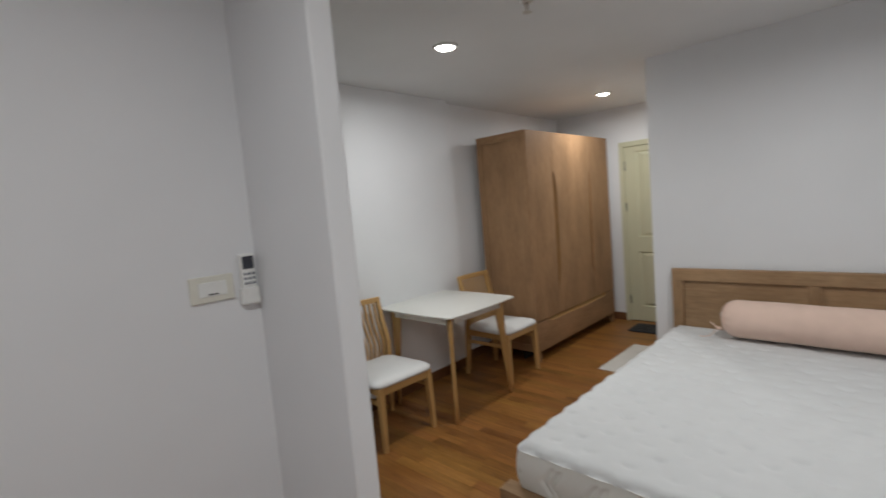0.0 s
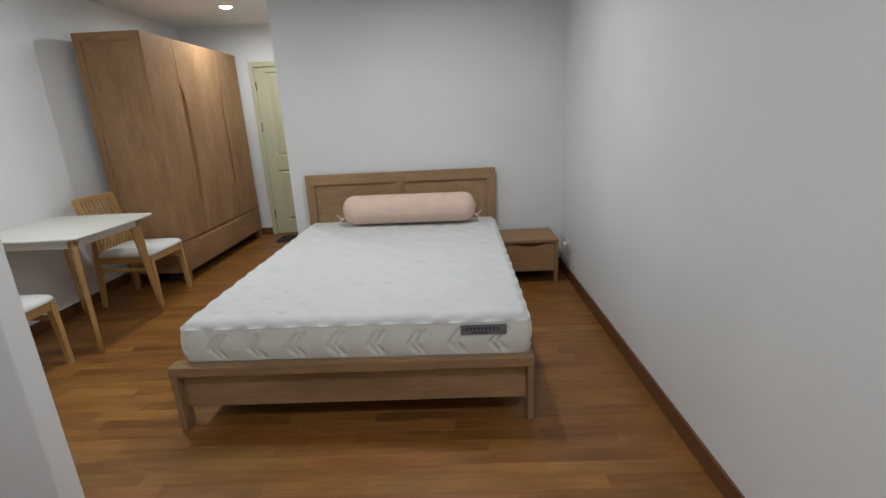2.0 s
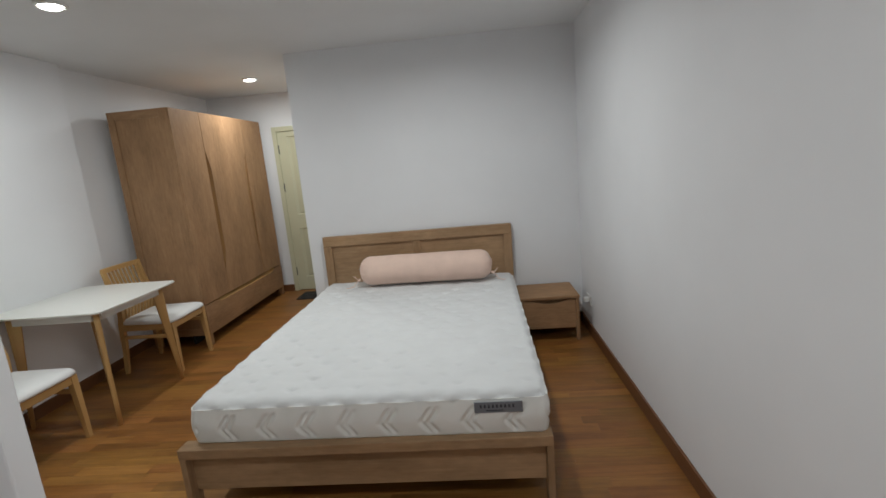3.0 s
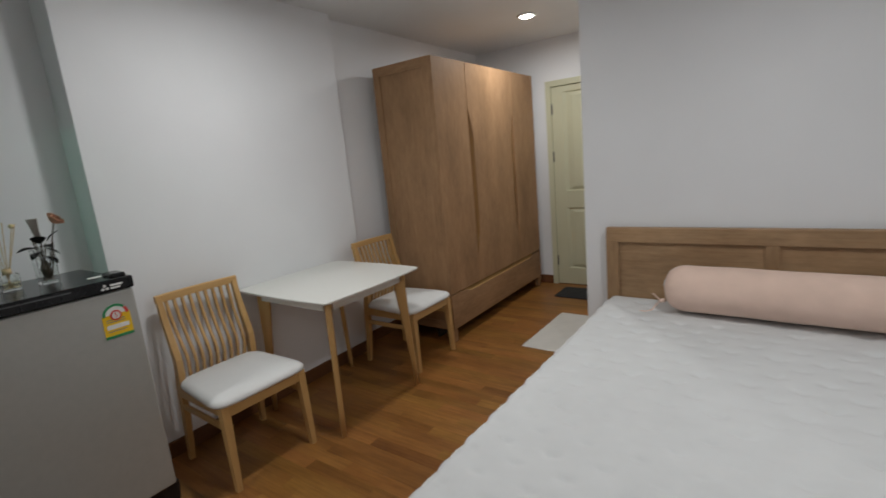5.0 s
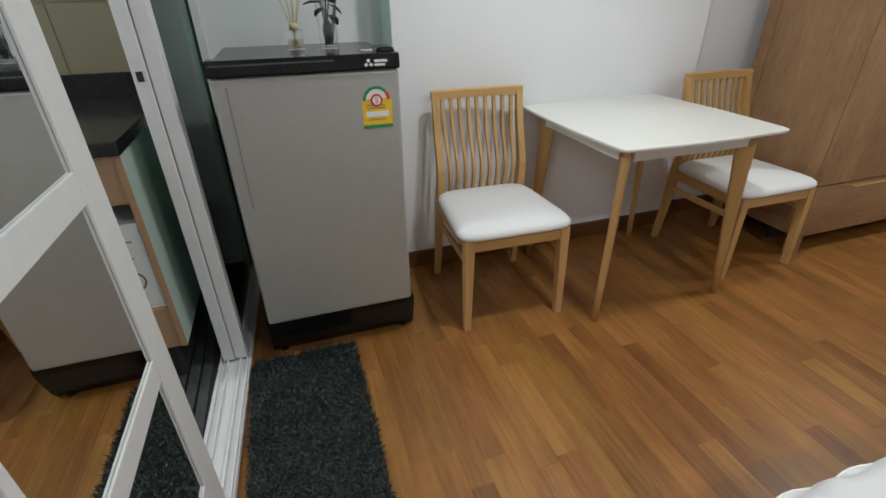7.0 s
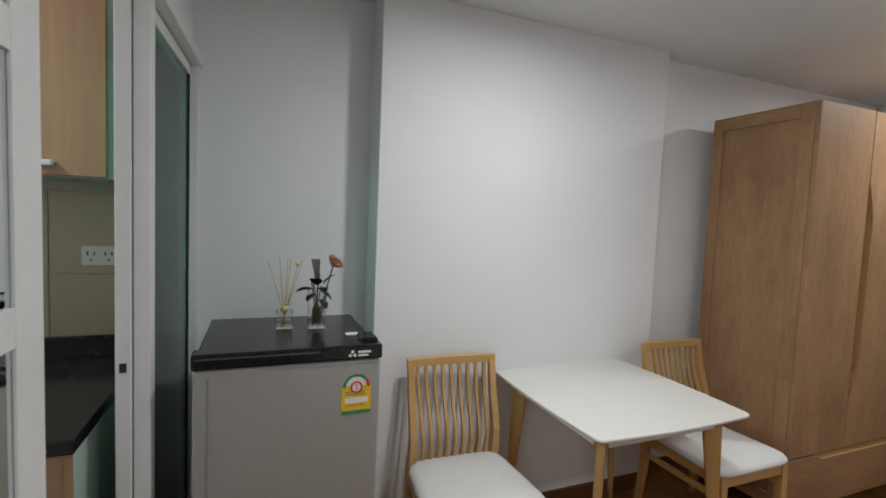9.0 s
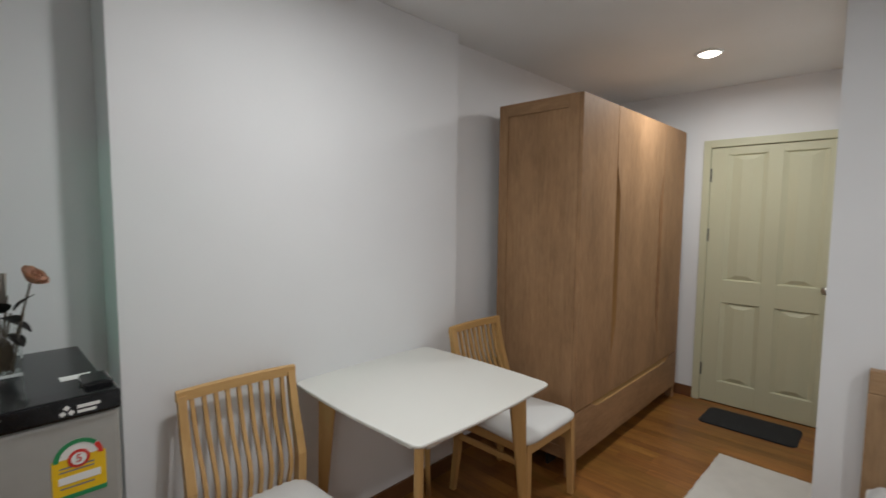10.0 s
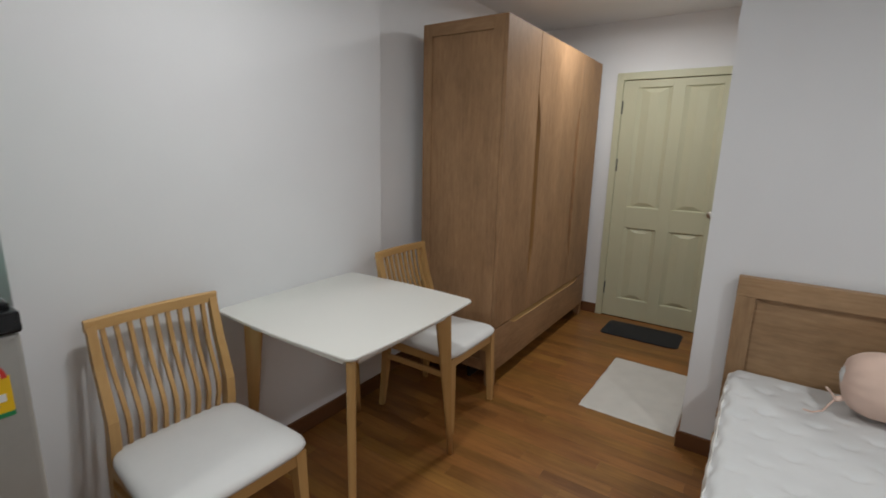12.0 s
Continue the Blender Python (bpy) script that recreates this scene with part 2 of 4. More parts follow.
LEAF = plain("dark_dried_leaf", (0.016, 0.014, 0.013), 0.75)
ROSE = plain("dried_peach_rose", (0.74, 0.47, 0.34), 0.8, 0, 0.2, 0.15)
WRAP = plain("grey_wrapping", (0.36, 0.325, 0.295), 0.6)

m_, nt_, b_ = material("mirror_silver")
b_.inputs["Base Color"].default_value = (0.86, 0.89, 0.88, 1)
b_.inputs["Metallic"].default_value, b_.inputs["Roughness"].default_value = 1.0, 0.012
MIRROR = m_
m_, nt_, b_ = material("lit_diffuser")
b_.inputs["Base Color"].default_value = (0.9, 0.9, 0.9, 1)
b_.inputs["Emission Color"].default_value = (1, 0.96, 0.9, 1)
b_.inputs["Emission Strength"].default_value = 14.0
GLOW = m_


# ---- mesh helpers ----
def box(bm, x0, x1, y0, y1, z0, z1, bevel=0.0, seg=2):
    made = bmesh.ops.create_cube(bm, size=1.0)["verts"]
    for v in made:
        v.co = Vector((x0 + (v.co.x + 0.5) * (x1 - x0), y0 + (v.co.y + 0.5) * (y1 - y0), z0 + (v.co.z + 0.5) * (z1 - z0)))
    if bevel:
        edges = list({e for v in made for e in v.link_edges})
        bmesh.ops.bevel(bm, geom=edges, offset=bevel, segments=seg, affect="EDGES", profile=0.5, clamp_overlap=True)
    return bm


def boxed(x0, x1, y0, y1, z0, z1, bevel=0.0, seg=2):
    return box(bmesh.new(), x0, x1, y0, y1, z0, z1, bevel, seg)


def loft(bm, rings, cap=True):
    """Skin through closed rings with equal counts of points."""
    rows = [[bm.verts.new(p) for p in ring] for ring in rings]
    n = len(rows[0])
    for a, b in zip(rows, rows[1:]):
        for i in range(n):
            bm.faces.new((a[i], a[(i + 1) % n], b[(i + 1) % n], b[i]))
    if cap:
        bm.faces.new(rows[0][::-1])
        bm.faces.new(rows[-1])
    return bm


def tube(bm, a, b, r0, r1=None, n=8):
    a, b = Vector(a), Vector(b)
    r1 = r0 if r1 is None else r1
    side = (b - a).orthogonal().normalized()
    up = (b - a).cross(side).normalized()
    ring = lambda c, r: [c + r * (math.cos(2 * math.pi * i / n) * side + math.sin(2 * math.pi * i / n) * up) for i in range(n)]
    return loft(bm, [ring(a, r0), ring(b, r1)])


def spin(bm, cx, cy, profile, n=28):
    """A turned shape about an upright axis, from (radius, height) pairs."""
    rings = [[(cx + r * math.cos(2 * math.pi * i / n), cy + r * math.sin(2 * math.pi * i / n), z) for i in range(n)] for r, z in profile]
    return loft(bm, rings)


def origin(ob):
    p = Vector((0, 0, 0))
    while ob:
        p += ob.location
        ob = ob.parent
    return p


def smooth(me, on=True):
    for f in me.polygons:
        f.use_smooth = on


def mesh_object(name, bm, mat, base=Vector((0, 0, 0)), round_=False):
    bmesh.ops.recalc_face_normals(bm, faces=bm.faces)
    bmesh.ops.translate(bm, verts=bm.verts, vec=-base)
    me = bpy.data.meshes.new(name)
    bm.to_mesh(me)
    bm.free()
    me.materials.append(mat)
    if round_:
        smooth(me)
    return new(name, me)


def part(name, bm, mat, parent, label="", round_=False):
    ob = mesh_object(name, bm, mat, origin(parent), round_)
    ob.parent = parent
    return tagged(ob, label) if label else ob


def thing(name, loc, label, category, group="", kind=""):
    ob = new(name)
    ob.empty_display_size = 0.1
    ob.location = loc
    return tagged(ob, label, category, group, kind)


def single(name, bm, mat, loc, label, category, group="", kind="", round_=False):
    ob = mesh_object(name, bm, mat, Vector(loc), round_)
    ob.location = loc
    return tagged(ob, label, category, group, kind)


def structure(name, bm, mat, label="", category=""):
    return tagged(mesh_object(name, bm, mat), label, category, "", "structure")


# ---- the room's shell ----
EAST, SOUTH, HEAD, CORNER = 1.648, -0.70, 4.05, -0.637
DOORWALL, WEST_HALL, COL_X, NICHE = 5.72, -2.27, -2.18, -2.36
COL_Y0, COL_Y1 = 2.084, 3.64
SLIDE_Y0 = 1.25      # face of the wall that holds the sliding door
H = CEIL
structure("wall_east", boxed(EAST, EAST + 0.1, SOUTH - 0.1, HEAD, 0, H), WALL, "white painted wall beside the bed", "wall")
structure("wall_south", boxed(-0.82, EAST, SOUTH - 0.1, SOUTH, 0, H), WALL, "white painted wall at the foot end", "wall")
structure("wall_head", boxed(CORNER, EAST + 0.1, HEAD, HEAD + 0.1, 0, H), WALL, "white painted wall behind the headboard", "wall")
structure("wall_hall", boxed(CORNER, CORNER + 0.1, HEAD + 0.1, DOORWALL, 0, H), WALL, "white painted wall along the entrance passage", "wall")
structure("wall_west", boxed(WEST_HALL - 0.1, WEST_HALL, COL_Y1, DOORWALL, 0, H), WALL, "white painted wall behind the wardrobe", "wall")
structure("wall_column", boxed(NICHE - 0.1, COL_X, COL_Y0, COL_Y1, 0, H, 0.004), WALL, "white painted wall projecting behind the table", "wall")
structure("wall_niche", boxed(NICHE - 0.1, NICHE, SOUTH - 0.1, COL_Y0, 0, H), WALL, "white painted recessed wall behind the fridge", "wall")
structure("wall_kitchen_side", boxed(-0.82, -0.72, SOUTH, 1.13, 0, H), WALL, "white painted partition with switch and remote", "wall")
structure("wall_kitchen_south", boxed(NICHE, -0.82, SOUTH - 0.1, SOUTH, 0, H), WALL, "plain wall closing the small kitchen", "wall")
structure("wall_pier", boxed(-0.82, -0.326, 1.13, 1.195, 0, H, 0.006), WALL, "white painted end of the partition", "wall")
structure("wall_mirror_pier", boxed(-0.72, -0.580, 1.195, 1.356, 0, H, 0.004), WALL, "white painted pier that carries the mirror", "wall")
bm = box(box(boxed(NICHE - 0.1, -1.53, DOORWALL, DOORWALL + 0.12, 0, H), -0.640, CORNER + 0.1, DOORWALL, DOORWALL + 0.12, 0, H), -1.53, -0.640, DOORWALL, DOORWALL + 0.12, 2.0, H)
structure("wall_door", bm, WALL, "white painted wall round the entrance door", "wall")
structure("wall_over_sliding_door", boxed(NICHE, -0.72, SLIDE_Y0 - 0.03, 1.375, 2.046, H), WALL, "white painted wall above the sliding door", "wall")
structure("ceiling", boxed(NICHE - 0.1, EAST + 0.1, SOUTH - 0.1, DOORWALL + 0.12, H, H + 0.1), CEILING, "flat white painted ceiling", "ceiling")
floor = structure("floor", boxed(NICHE - 0.1, EAST + 0.1, SOUTH - 0.1, DOORWALL + 0.12, -0.12, -0.012), SUBFLOOR, "warm brown wood laminate plank floor", "floor")
structure("kitchen_floor", boxed(NICHE, -0.72, SOUTH, SLIDE_Y0, -0.012, 0.0), DECK, "dark floor of the small kitchen", "floor")


def skirting(name, x0, x1, y0, y1, along):
    structure(name, boxed(x0, x1, y0, y1, 0.0, 0.085, 0.003), SKIRT if along == "x" else SKIRT_Y, "dark brown wooden skirting board", "baseboard")


T = 0.013
skirting("baseboard_east", EAST - T, EAST, SOUTH, HEAD, "y")
skirting("baseboard_head", CORNER - T, EAST - T, HEAD - T, HEAD, "x")
skirting("baseboard_hall", CORNER - T, CORNER, HEAD, DOORWALL - T, "y")
skirting("baseboard_door", WEST_HALL, -1.53, DOORWALL - T, DOORWALL, "x")
skirting("baseboard_west", WEST_HALL, WEST_HALL + T, COL_Y1 + T, DOORWALL - T, "y")
skirting("baseboard_column", COL_X, COL_X + T, COL_Y0, COL_Y1 + T, "y")
skirting("baseboard_niche", NICHE, NICHE + T, 1.40, COL_Y0, "y")
skirting("baseboard_partition", -0.72, -0.72 + T, SOUTH, 1.13 - T, "y")
skirting("baseboard_pier", -0.72 + T, -0.326, 1.13 - T, 1.13, "x")


# ---- entrance door ----
def entrance_door():
    d = tagged(new("door_1"), "closed cream-green panelled entrance door in a painted frame", "door", "", "structure")
    d.location = (-1.115, DOORWALL, 0)
    y0, y1 = DOORWALL - 0.02, DOORWALL + 0.06
    part("jamb", boxed(-1.53, -1.478, y0, y1, 0, 2.0, 0.004), DOOR_PAINT, d)
    part("jamb", boxed(-0.692, -0.640, y0, y1, 0, 2.0, 0.004), DOOR_PAINT, d)
    part("head_jamb", boxed(-1.478, -0.692, y0, y1, 1.945, 2.0, 0.004), DOOR_PAINT, d)
    f = DOORWALL - 0.004
    leaf = part("leaf", boxed(-1.4765, -0.6935, f + 0.016, f + 0.040, 0.008, 1.941, 0.002), DOOR_PAINT, d)
    for sx0, sx1 in ((-1.4765, -1.365), (-1.118, -1.030), (-0.785, -0.6935)):
        part("stile", boxed(sx0, sx1, f, f + 0.0155, 0.008, 1.941, 0.002), DOOR_PAINT, leaf)
    for px0, px1 in ((-1.365, -1.118), (-1.030, -0.785)):
        for rz0, rz1 in ((0.008, 0.175), (0.785, 0.955), (1.885, 1.941)):
            part("rail", boxed(px0, px1, f, f + 0.0155, rz0, rz1, 0.002), DOOR_PAINT, leaf)
        for pz0, pz1 in ((0.175, 0.785), (0.955, 1.885)):
            bm = bmesh.new()
            ring = lambda k, h, dep: [(px0 + k, f + dep, pz0 + h), (px1 - k, f + dep, pz0 + h), (px1 - k, f + dep, pz1 - h), (px0 + k, f + dep, pz1 - h)]
            loft(bm, [ring(0.0005, 0.0005, 0.0162), ring(0.0005, 0.0005, 0.0012), ring(0.030, 0.008, 0.0135), ring(0.085, 0.038, 0.0012), ring(0.090, 0.040, 0.0)])
            part("raised_panel", bm, DOOR_PAINT, leaf)
    bm = bmesh.new()
    n = 20
    prof = [(0.031, 0.008), (0.031, 0.002), (0.012, -0.002), (0.011, -0.025), (0.024, -0.035), (0.029, -0.048), (0.024, -0.062), (0.010, -0.067)]
    loft(bm, [[(-0.752 + r * math.cos(2 * math.pi * i / n), DOORWALL + y, 0.95 + r * math.sin(2 * math.pi * i / n)) for i in range(n)] for r, y in prof])
    part("door_knob", bm, STEEL, d, "brushed steel round door knob", True)
    for hz in (0.25, 1.29, 1.74):
        bm = tube(bmesh.new(), (-1.477, DOORWALL - 0.004, hz - 0.05), (-1.477, DOORWALL - 0.004, hz + 0.05), 0.008)
        part("hinge", bm, TRIM_GREY, d, "dark steel butt hinge")


entrance_door()


# ---- sliding door ----
def sliding_door():
    d = tagged(new("door_2"), "white aluminium sliding glass door pushed open to one side", "sliding door", "", "structure")
    d.location = (-1.6, 1.32, 0)
    d.rotation_euler = (0, 0, radians(-2.6))
    x0, x1 = NICHE, -0.722
    sill = part("sill_track", boxed(x0, x1, 1.25, 1.364, 0.0, 0.018, 0.002), ALU, d)
    for y in (1.262, 1.286, 1.330, 1.354):
        part("track_ridge", boxed(x0 + 0.03, x1 - 0.002, y - 0.004, y + 0.004, 0.018, 0.030, 0.001), ALU, sill)
    part("head_rail", boxed(x0, x1, 1.25, 1.378, 2.003, 2.046, 0.003), ALU, d)
    part("jamb", boxed(x0, x0 + 0.022, 1.25, 1.366, 0.018, 2.003, 0.003), ALU, d)
    part("jamb", boxed(x1 - 0.03, x1 - 0.001, 1.25, 1.366, 0.018, 2.003, 0.003), ALU, d)
    for y0, y1, xa in ((1.272, 1.3105, -1.704), (1.3135, 1.354, -1.707)):
        p = part("sash", boxed(xa - 0.045, xa, y0, y1, 0.031, 1.998, 0.003), ALU, d)
        ym = (y0 + y1) / 2
        part("back_stile", boxed(x0 + 0.024, x0 + 0.050, y0 + 0.004, ym + 0.006, 0.031, 1.998, 0.003), ALU, p)
        part("bottom_rail", boxed(x0 + 0.050, xa - 0.045, y0 + 0.003, ym + 0.008, 0.031, 0.085, 0.003), ALU, p)
        part("top_rail", boxed(x0 + 0.050, xa - 0.045, y0 + 0.003, ym + 0.008, 1.958, 1.998, 0.003), ALU, p)
        part("pane", boxed(x0 + 0.050, xa - 0.045, ym - 0.003, ym + 0.003, 0.085, 1.958), GREEN_GLASS, p, "green tinted glass pane")
        part("gasket", boxed(x0 + 0.0505, x0 + 0.060, ym + 0.0035, ym + 0.0085, 0.085, 1.958), GASKET, p)
    part("lock", boxed(-1.7045, -1.7025, 1.282, 1.299, 1.008, 1.034, 0.001), GASKET, d, "small black lock slot")


sliding_door()


# ---- lamps and fittings on the ceiling ----
def downlight(x, y):
    t = thing("ceiling_downlight", (x, y, CEIL), "round lit recessed ceiling downlight with white rim", "downlight", "ceiling downlights")
    part("rim", spin(bmesh.new(), x, y, [(0.055, CEIL - 0.001), (0.075, CEIL - 0.001), (0.073, CEIL - 0.008), (0.058, CEIL - 0.011), (0.055, CEIL - 0.006)]), WHITE, t, "", True)
    part("diffuser", spin(bmesh.new(), x, y, [(0.054, CEIL - 0.002), (0.053, CEIL - 0.008), (0.047, CEIL - 0.014), (0.034, CEIL - 0.019), (0.016, CEIL - 0.0215)]), GLOW, t, "glowing domed diffuser", True)


# the last fixture only goes with the assumed foot-end lamp
for lx, ly, watts in DOWNLIGHTS:
    downlight(lx, ly)


def sprinkler(x, y):
    t = thing("fire_sprinkler", (x, y, CEIL), "small dark metal sprinkler head under the ceiling", "sprinkler")
    part("plate", spin(bmesh.new(), x, y, [(0.034, CEIL - 0.001), (0.034, CEIL - 0.004), (0.016, CEIL - 0.012), (0.012, CEIL - 0.012)]), STEEL, t, "", True)
    part("body", spin(bmesh.new(), x, y, [(0.010, CEIL - 0.012), (0.010, CEIL - 0.035), (0.006, CEIL - 0.04), (0.006, CEIL - 0.05)]), STEEL, t, "", True)
    part("deflector", spin(bmesh.new(), x, y, [(0.020, CEIL - 0.050), (0.022, CEIL - 0.053), (0.006, CEIL - 0.054)]), STEEL, t, "", True)


sprinkler(-0.625, 2.51)


# ---- bed ----
def bed():
    x0, x1, y0, y1 = -0.55, 1.053, 1.94, 4.02
    t = thing("bed_frame", ((x0 + x1) / 2, y0, 0), "light oak bed frame with panelled headboard", "bed")
    part("footboard", boxed(x0 + 0.028, x1 - 0.028, y0 + 0.042, y0 + 0.064, 0.095, 0.272, 0.002), BED_X, t)
    part("foot_rail", boxed(x0, x1, y0 - 0.004, y0 + 0.075, 0.272, 0.318, 0.004), BED_X, t)
    for lx in (x0, x1 - 0.028):
        part("leg", boxed(lx, lx + 0.028, y0, y0 + 0.075, 0.0, 0.272, 0.003), BED_Z, t)
        inner = x0 + 0.062 if lx == x0 else x1 - 0.062
        part("side_rail", boxed(inner, inner + 0.024, y0 + 0.075, 3.984, 0.10, 0.297, 0.003), BED_Y, t)
    for i in range(9):
        yy = 2.06 + i * 0.225
        part("slat", boxed(x0 + 0.05, x1 - 0.03, yy, yy + 0.07, 0.298, 0.318, 0.002), BED_X, t)
    hx0, hx1 = -0.498, 1.081
    hb = part("headboard", boxed(hx0 + 0.05, hx1 - 0.05, 4.004, 4.018, 0.10, 0.86, 0.001), BED_X, t)
    for sx in (hx0, hx1 - 0.070):
        part("headboard_post", boxed(sx, sx + 0.070, 3.985, 4.03, 0.0, 0.812, 0.002), BED_Z, hb)
    part("headboard_top_rail", boxed(hx0, hx1, 3.985, 4.03, 0.812, 0.896, 0.004), BED_X, hb)
    part("headboard_mullion", boxed(0.262, 0.322, 3.986, 4.0035, 0.20, 0.812, 0.002), BED_Z, hb)


bed()


def mattress():
    x0, x1, y0, y1, z0, z1 = -0.502, 1.044, 1.978, 3.968, 0.3185, 0.506
    t = thing("mattress", ((x0 + x1) / 2, y0, z0), "white quilted mattress without sheets on the bed", "mattress")
    t.rotation_euler = (0, 0, radians(-0.7))
    nx, ny = 230, 290

    def scallop(x, y):
        """How far the edge swells between its stitches, nothing at the corners."""
        dx, dy = min(x - x0, x1 - x), min(y - y0, y1 - y)
        fade = min(1.0, max(dx, dy) / 0.12)
        along = y if dx < dy else x
        uneven = 0.6 + 0.8 * noise.noise(Vector((along * 3.3, 1.7 if dx < dy else 4.1, 0.0)))
        return 0.0065 * fade * uneven * math.cos(2 * math.pi * along / 0.145)

    rnd = lambda u, v: noise.noise(Vector((u * 3.1, v * 3.1, 0.3)))
    bm = bmesh.new()
    r, rad = 0.042, 0.040
    mx, my, hx, hy = (x0 + x1) / 2, (y0 + y1) / 2, (x1 - x0) / 2 - 0.003, (y1 - y0) / 2 - 0.003
    grid = []
    for j in range(ny + 1):
        row = []
        for i in range(nx + 1):
            px, py = hx * (2 * i / nx - 1), hy * (2 * j / ny - 1)
            dx, dy = max(0.0, abs(px) - (hx - rad)), max(0.0, abs(py) - (hy - rad))
            if dx > 0 and dy > 0:
                k = max(dx, dy) / math.hypot(dx, dy)
                px = math.copysign(hx - rad + dx * k, px)
                py = math.copysign(hy - rad + dy * k, py)
                e = rad - max(dx, dy)
            else:
                e = min(hx - abs(px), hy - abs(py))
            x, y = mx + px, my + py
            along = y if hx - abs(px) < hy - abs(py) else x
            e_w = max(0.0, e - 0.006 * (1 + math.cos(2 * math.pi * along / 0.145)) * max(0, 1 - e / 0.08) * min(1, e / 0.01))
            near = max(0.0, 1 - e / 0.09)
            out = scallop(x, y) * near
            if hx - abs(px) < hy - abs(py):
                x += math.copysign(out, px)
            else:
                y += math.copysign(out, py)
            e = e_w
            drop = 0.0 if e > r else r - math.sqrt(max(0.0, r * r - (r - e) ** 2))
            # quilted chevrons across the top
            row_i = math.floor(y / 0.085)
            gx = (x + (0.075 if row_i % 2 else 0.0)) / 0.15
            cx_, cy_ = (gx - math.floor(gx) - 0.5) * 0.15, (y / 0.085 - row_i - 0.5) * 0.085
            cell = noise.noise(Vector((math.floor(gx) * 3.7, row_i * 2.3, 1.0)))
            arm = abs(cy_ - (0.7 * abs(cx_) - 0.012))
            stitch = math.exp(-(arm / 0.0105) ** 2) * max(0.0, 1 - (cx_ / 0.036) ** 2) * (0.65 + 0.7 * cell)
            pit = math.exp(-(cx_ / 0.030) ** 2 - ((cy_ + 0.006) / 0.017) ** 2) * (0.7 + 1.1 * cell)
            puff = (0.0055 * noise.noise(Vector((x * 8.0, y * 8.0, 8.0))) - 0.0026 * stitch - 0.0115 * max(0.0, pit)) * min(1, e / 0.06)
            z = z1 - drop * 0.75 + puff + 0.006 * rnd(x, y) * min(1, e / 0.1)
            row.append(bm.verts.new((x, y, z)))
        grid.append(row)
    for a, b in zip(grid, grid[1:]):
        for i in range(nx):
            bm.faces.new((a[i], a[i + 1], b[i + 1], b[i]))
    part("quilted_top", bm, MATTRESS, t, "white quilted knit cover", True)

    # the border with its slanted chevron stitching
    bm = bmesh.new()
    loop = []
    n_long, n_short, n_arc, rad = 260, 260, 10, 0.040
    def run(ax, ay, bx, by, n):
        for i in range(n):
            loop.append((ax + (bx - ax) * i / n, ay + (by - ay) * i / n))
    def arc(cx, cy, a0):
        for i in range(n_arc):
            a = radians(a0 + 90 * i / n_arc)
            loop.append((cx + rad * math.cos(a), cy + rad * math.sin(a)))
    run(x0 + rad, y0, x1 - rad, y0, n_short)
    arc(x1 - rad, y0 + rad, -90)
    run(x1, y0 + rad, x1, y1 - rad, n_long)
    arc(x1 - rad, y1 - rad, 0)
    run(x1 - rad, y1, x0 + rad, y1, 40)
    arc(x0 + rad, y1 - rad, 90)
    run(x0, y1 - rad, x0, y0 + rad, n_long)
    arc(x0 + rad, y0 + rad, 180)
    levels = 22
    ring_list = []
    dist, acc = [0.0], 0.0
    for p, q in zip(loop, loop[1:]):
        acc += math.hypot(q[0] - p[0], q[1] - p[1])
        dist.append(acc)
    m = len(loop)
    for L in range(levels + 1):
        h = L / levels
        ring = []
        for i, (px, py) in enumerate(loop):
            qx, qy = loop[(i + 1) % m]
            ox, oy = loop[i - 1]
            nxv, nyv = qy - oy, -(qx - ox)
            ln = math.hypot(nxv, nyv) or 1
            bulge = 0.013 * math.sin(math.pi * h) - 0.002
            s = dist[i] + 0.052 * (1 - abs(2 * h - 0.85))
            g = 0.0
            if 0.05 < h < 0.88:
                for off in (0.0, 0.030):
                    k = ((s + off) / 0.177) % 1
                    g = max(g, math.exp(-((min(k, 1 - k) * 0.177) / 0.0105) ** 2))
                g *= min(1, (h - 0.05) / 0.12, (0.88 - h) / 0.12)
            w = bulge - 0.013 * g + scallop(px, py) * h ** 0.7
            ring.append((px + nxv / ln * w, py + nyv / ln * w, z0 + (z1 - 0.0325 - z0) * h))
        ring_list.append(ring)
    loft(bm, ring_list, True)
    part("border", bm, LIT_BORDER, t, "white border quilted with slanted chevrons", True)

    for zc in (z1 - 0.0315,):
        cu = bmesh.new()
        rings = []
        for i, (px, py) in enumerate(loop[::3]):
            j = i * 3
            qx, qy = loop[(j + 1) % m]
            ox, oy = loop[j - 1]
            nv = Vector((qy - oy, -(qx - ox), 0)).normalized()
            rings.append([Vector((px, py, zc)) + nv * (-0.0005 + scallop(px, py) + 0.0022 * math.cos(a)) + Vector((0, 0, 0.0022 * math.sin(a))) for a in (0, 1.05, 2.09, 3.14, 4.19, 5.24)])
        rings.append(rings[0])
        loft(cu, rings, False)
        part("piping", cu, LIT_BORDER, t, "", True)
    tag = part("label_patch", boxed(0.742, 0.938, y0 - 0.013, y0 - 0.008, 0.420, 0.467, 0.001), TAG, t, "small grey satin label with dark marks")
    for i in range(9):
        xx = 0.765 + i * 0.0165
        part("mark", boxed(xx, xx + 0.008, y0 - 0.0140, y0 - 0.0128, 0.442, 0.456), TAG_MARK, tag)
    part("mark", boxed(0.79, 0.86, y0 - 0.0140, y0 - 0.0128, 0.428, 0.433), TAG_MARK, tag)


mattress()


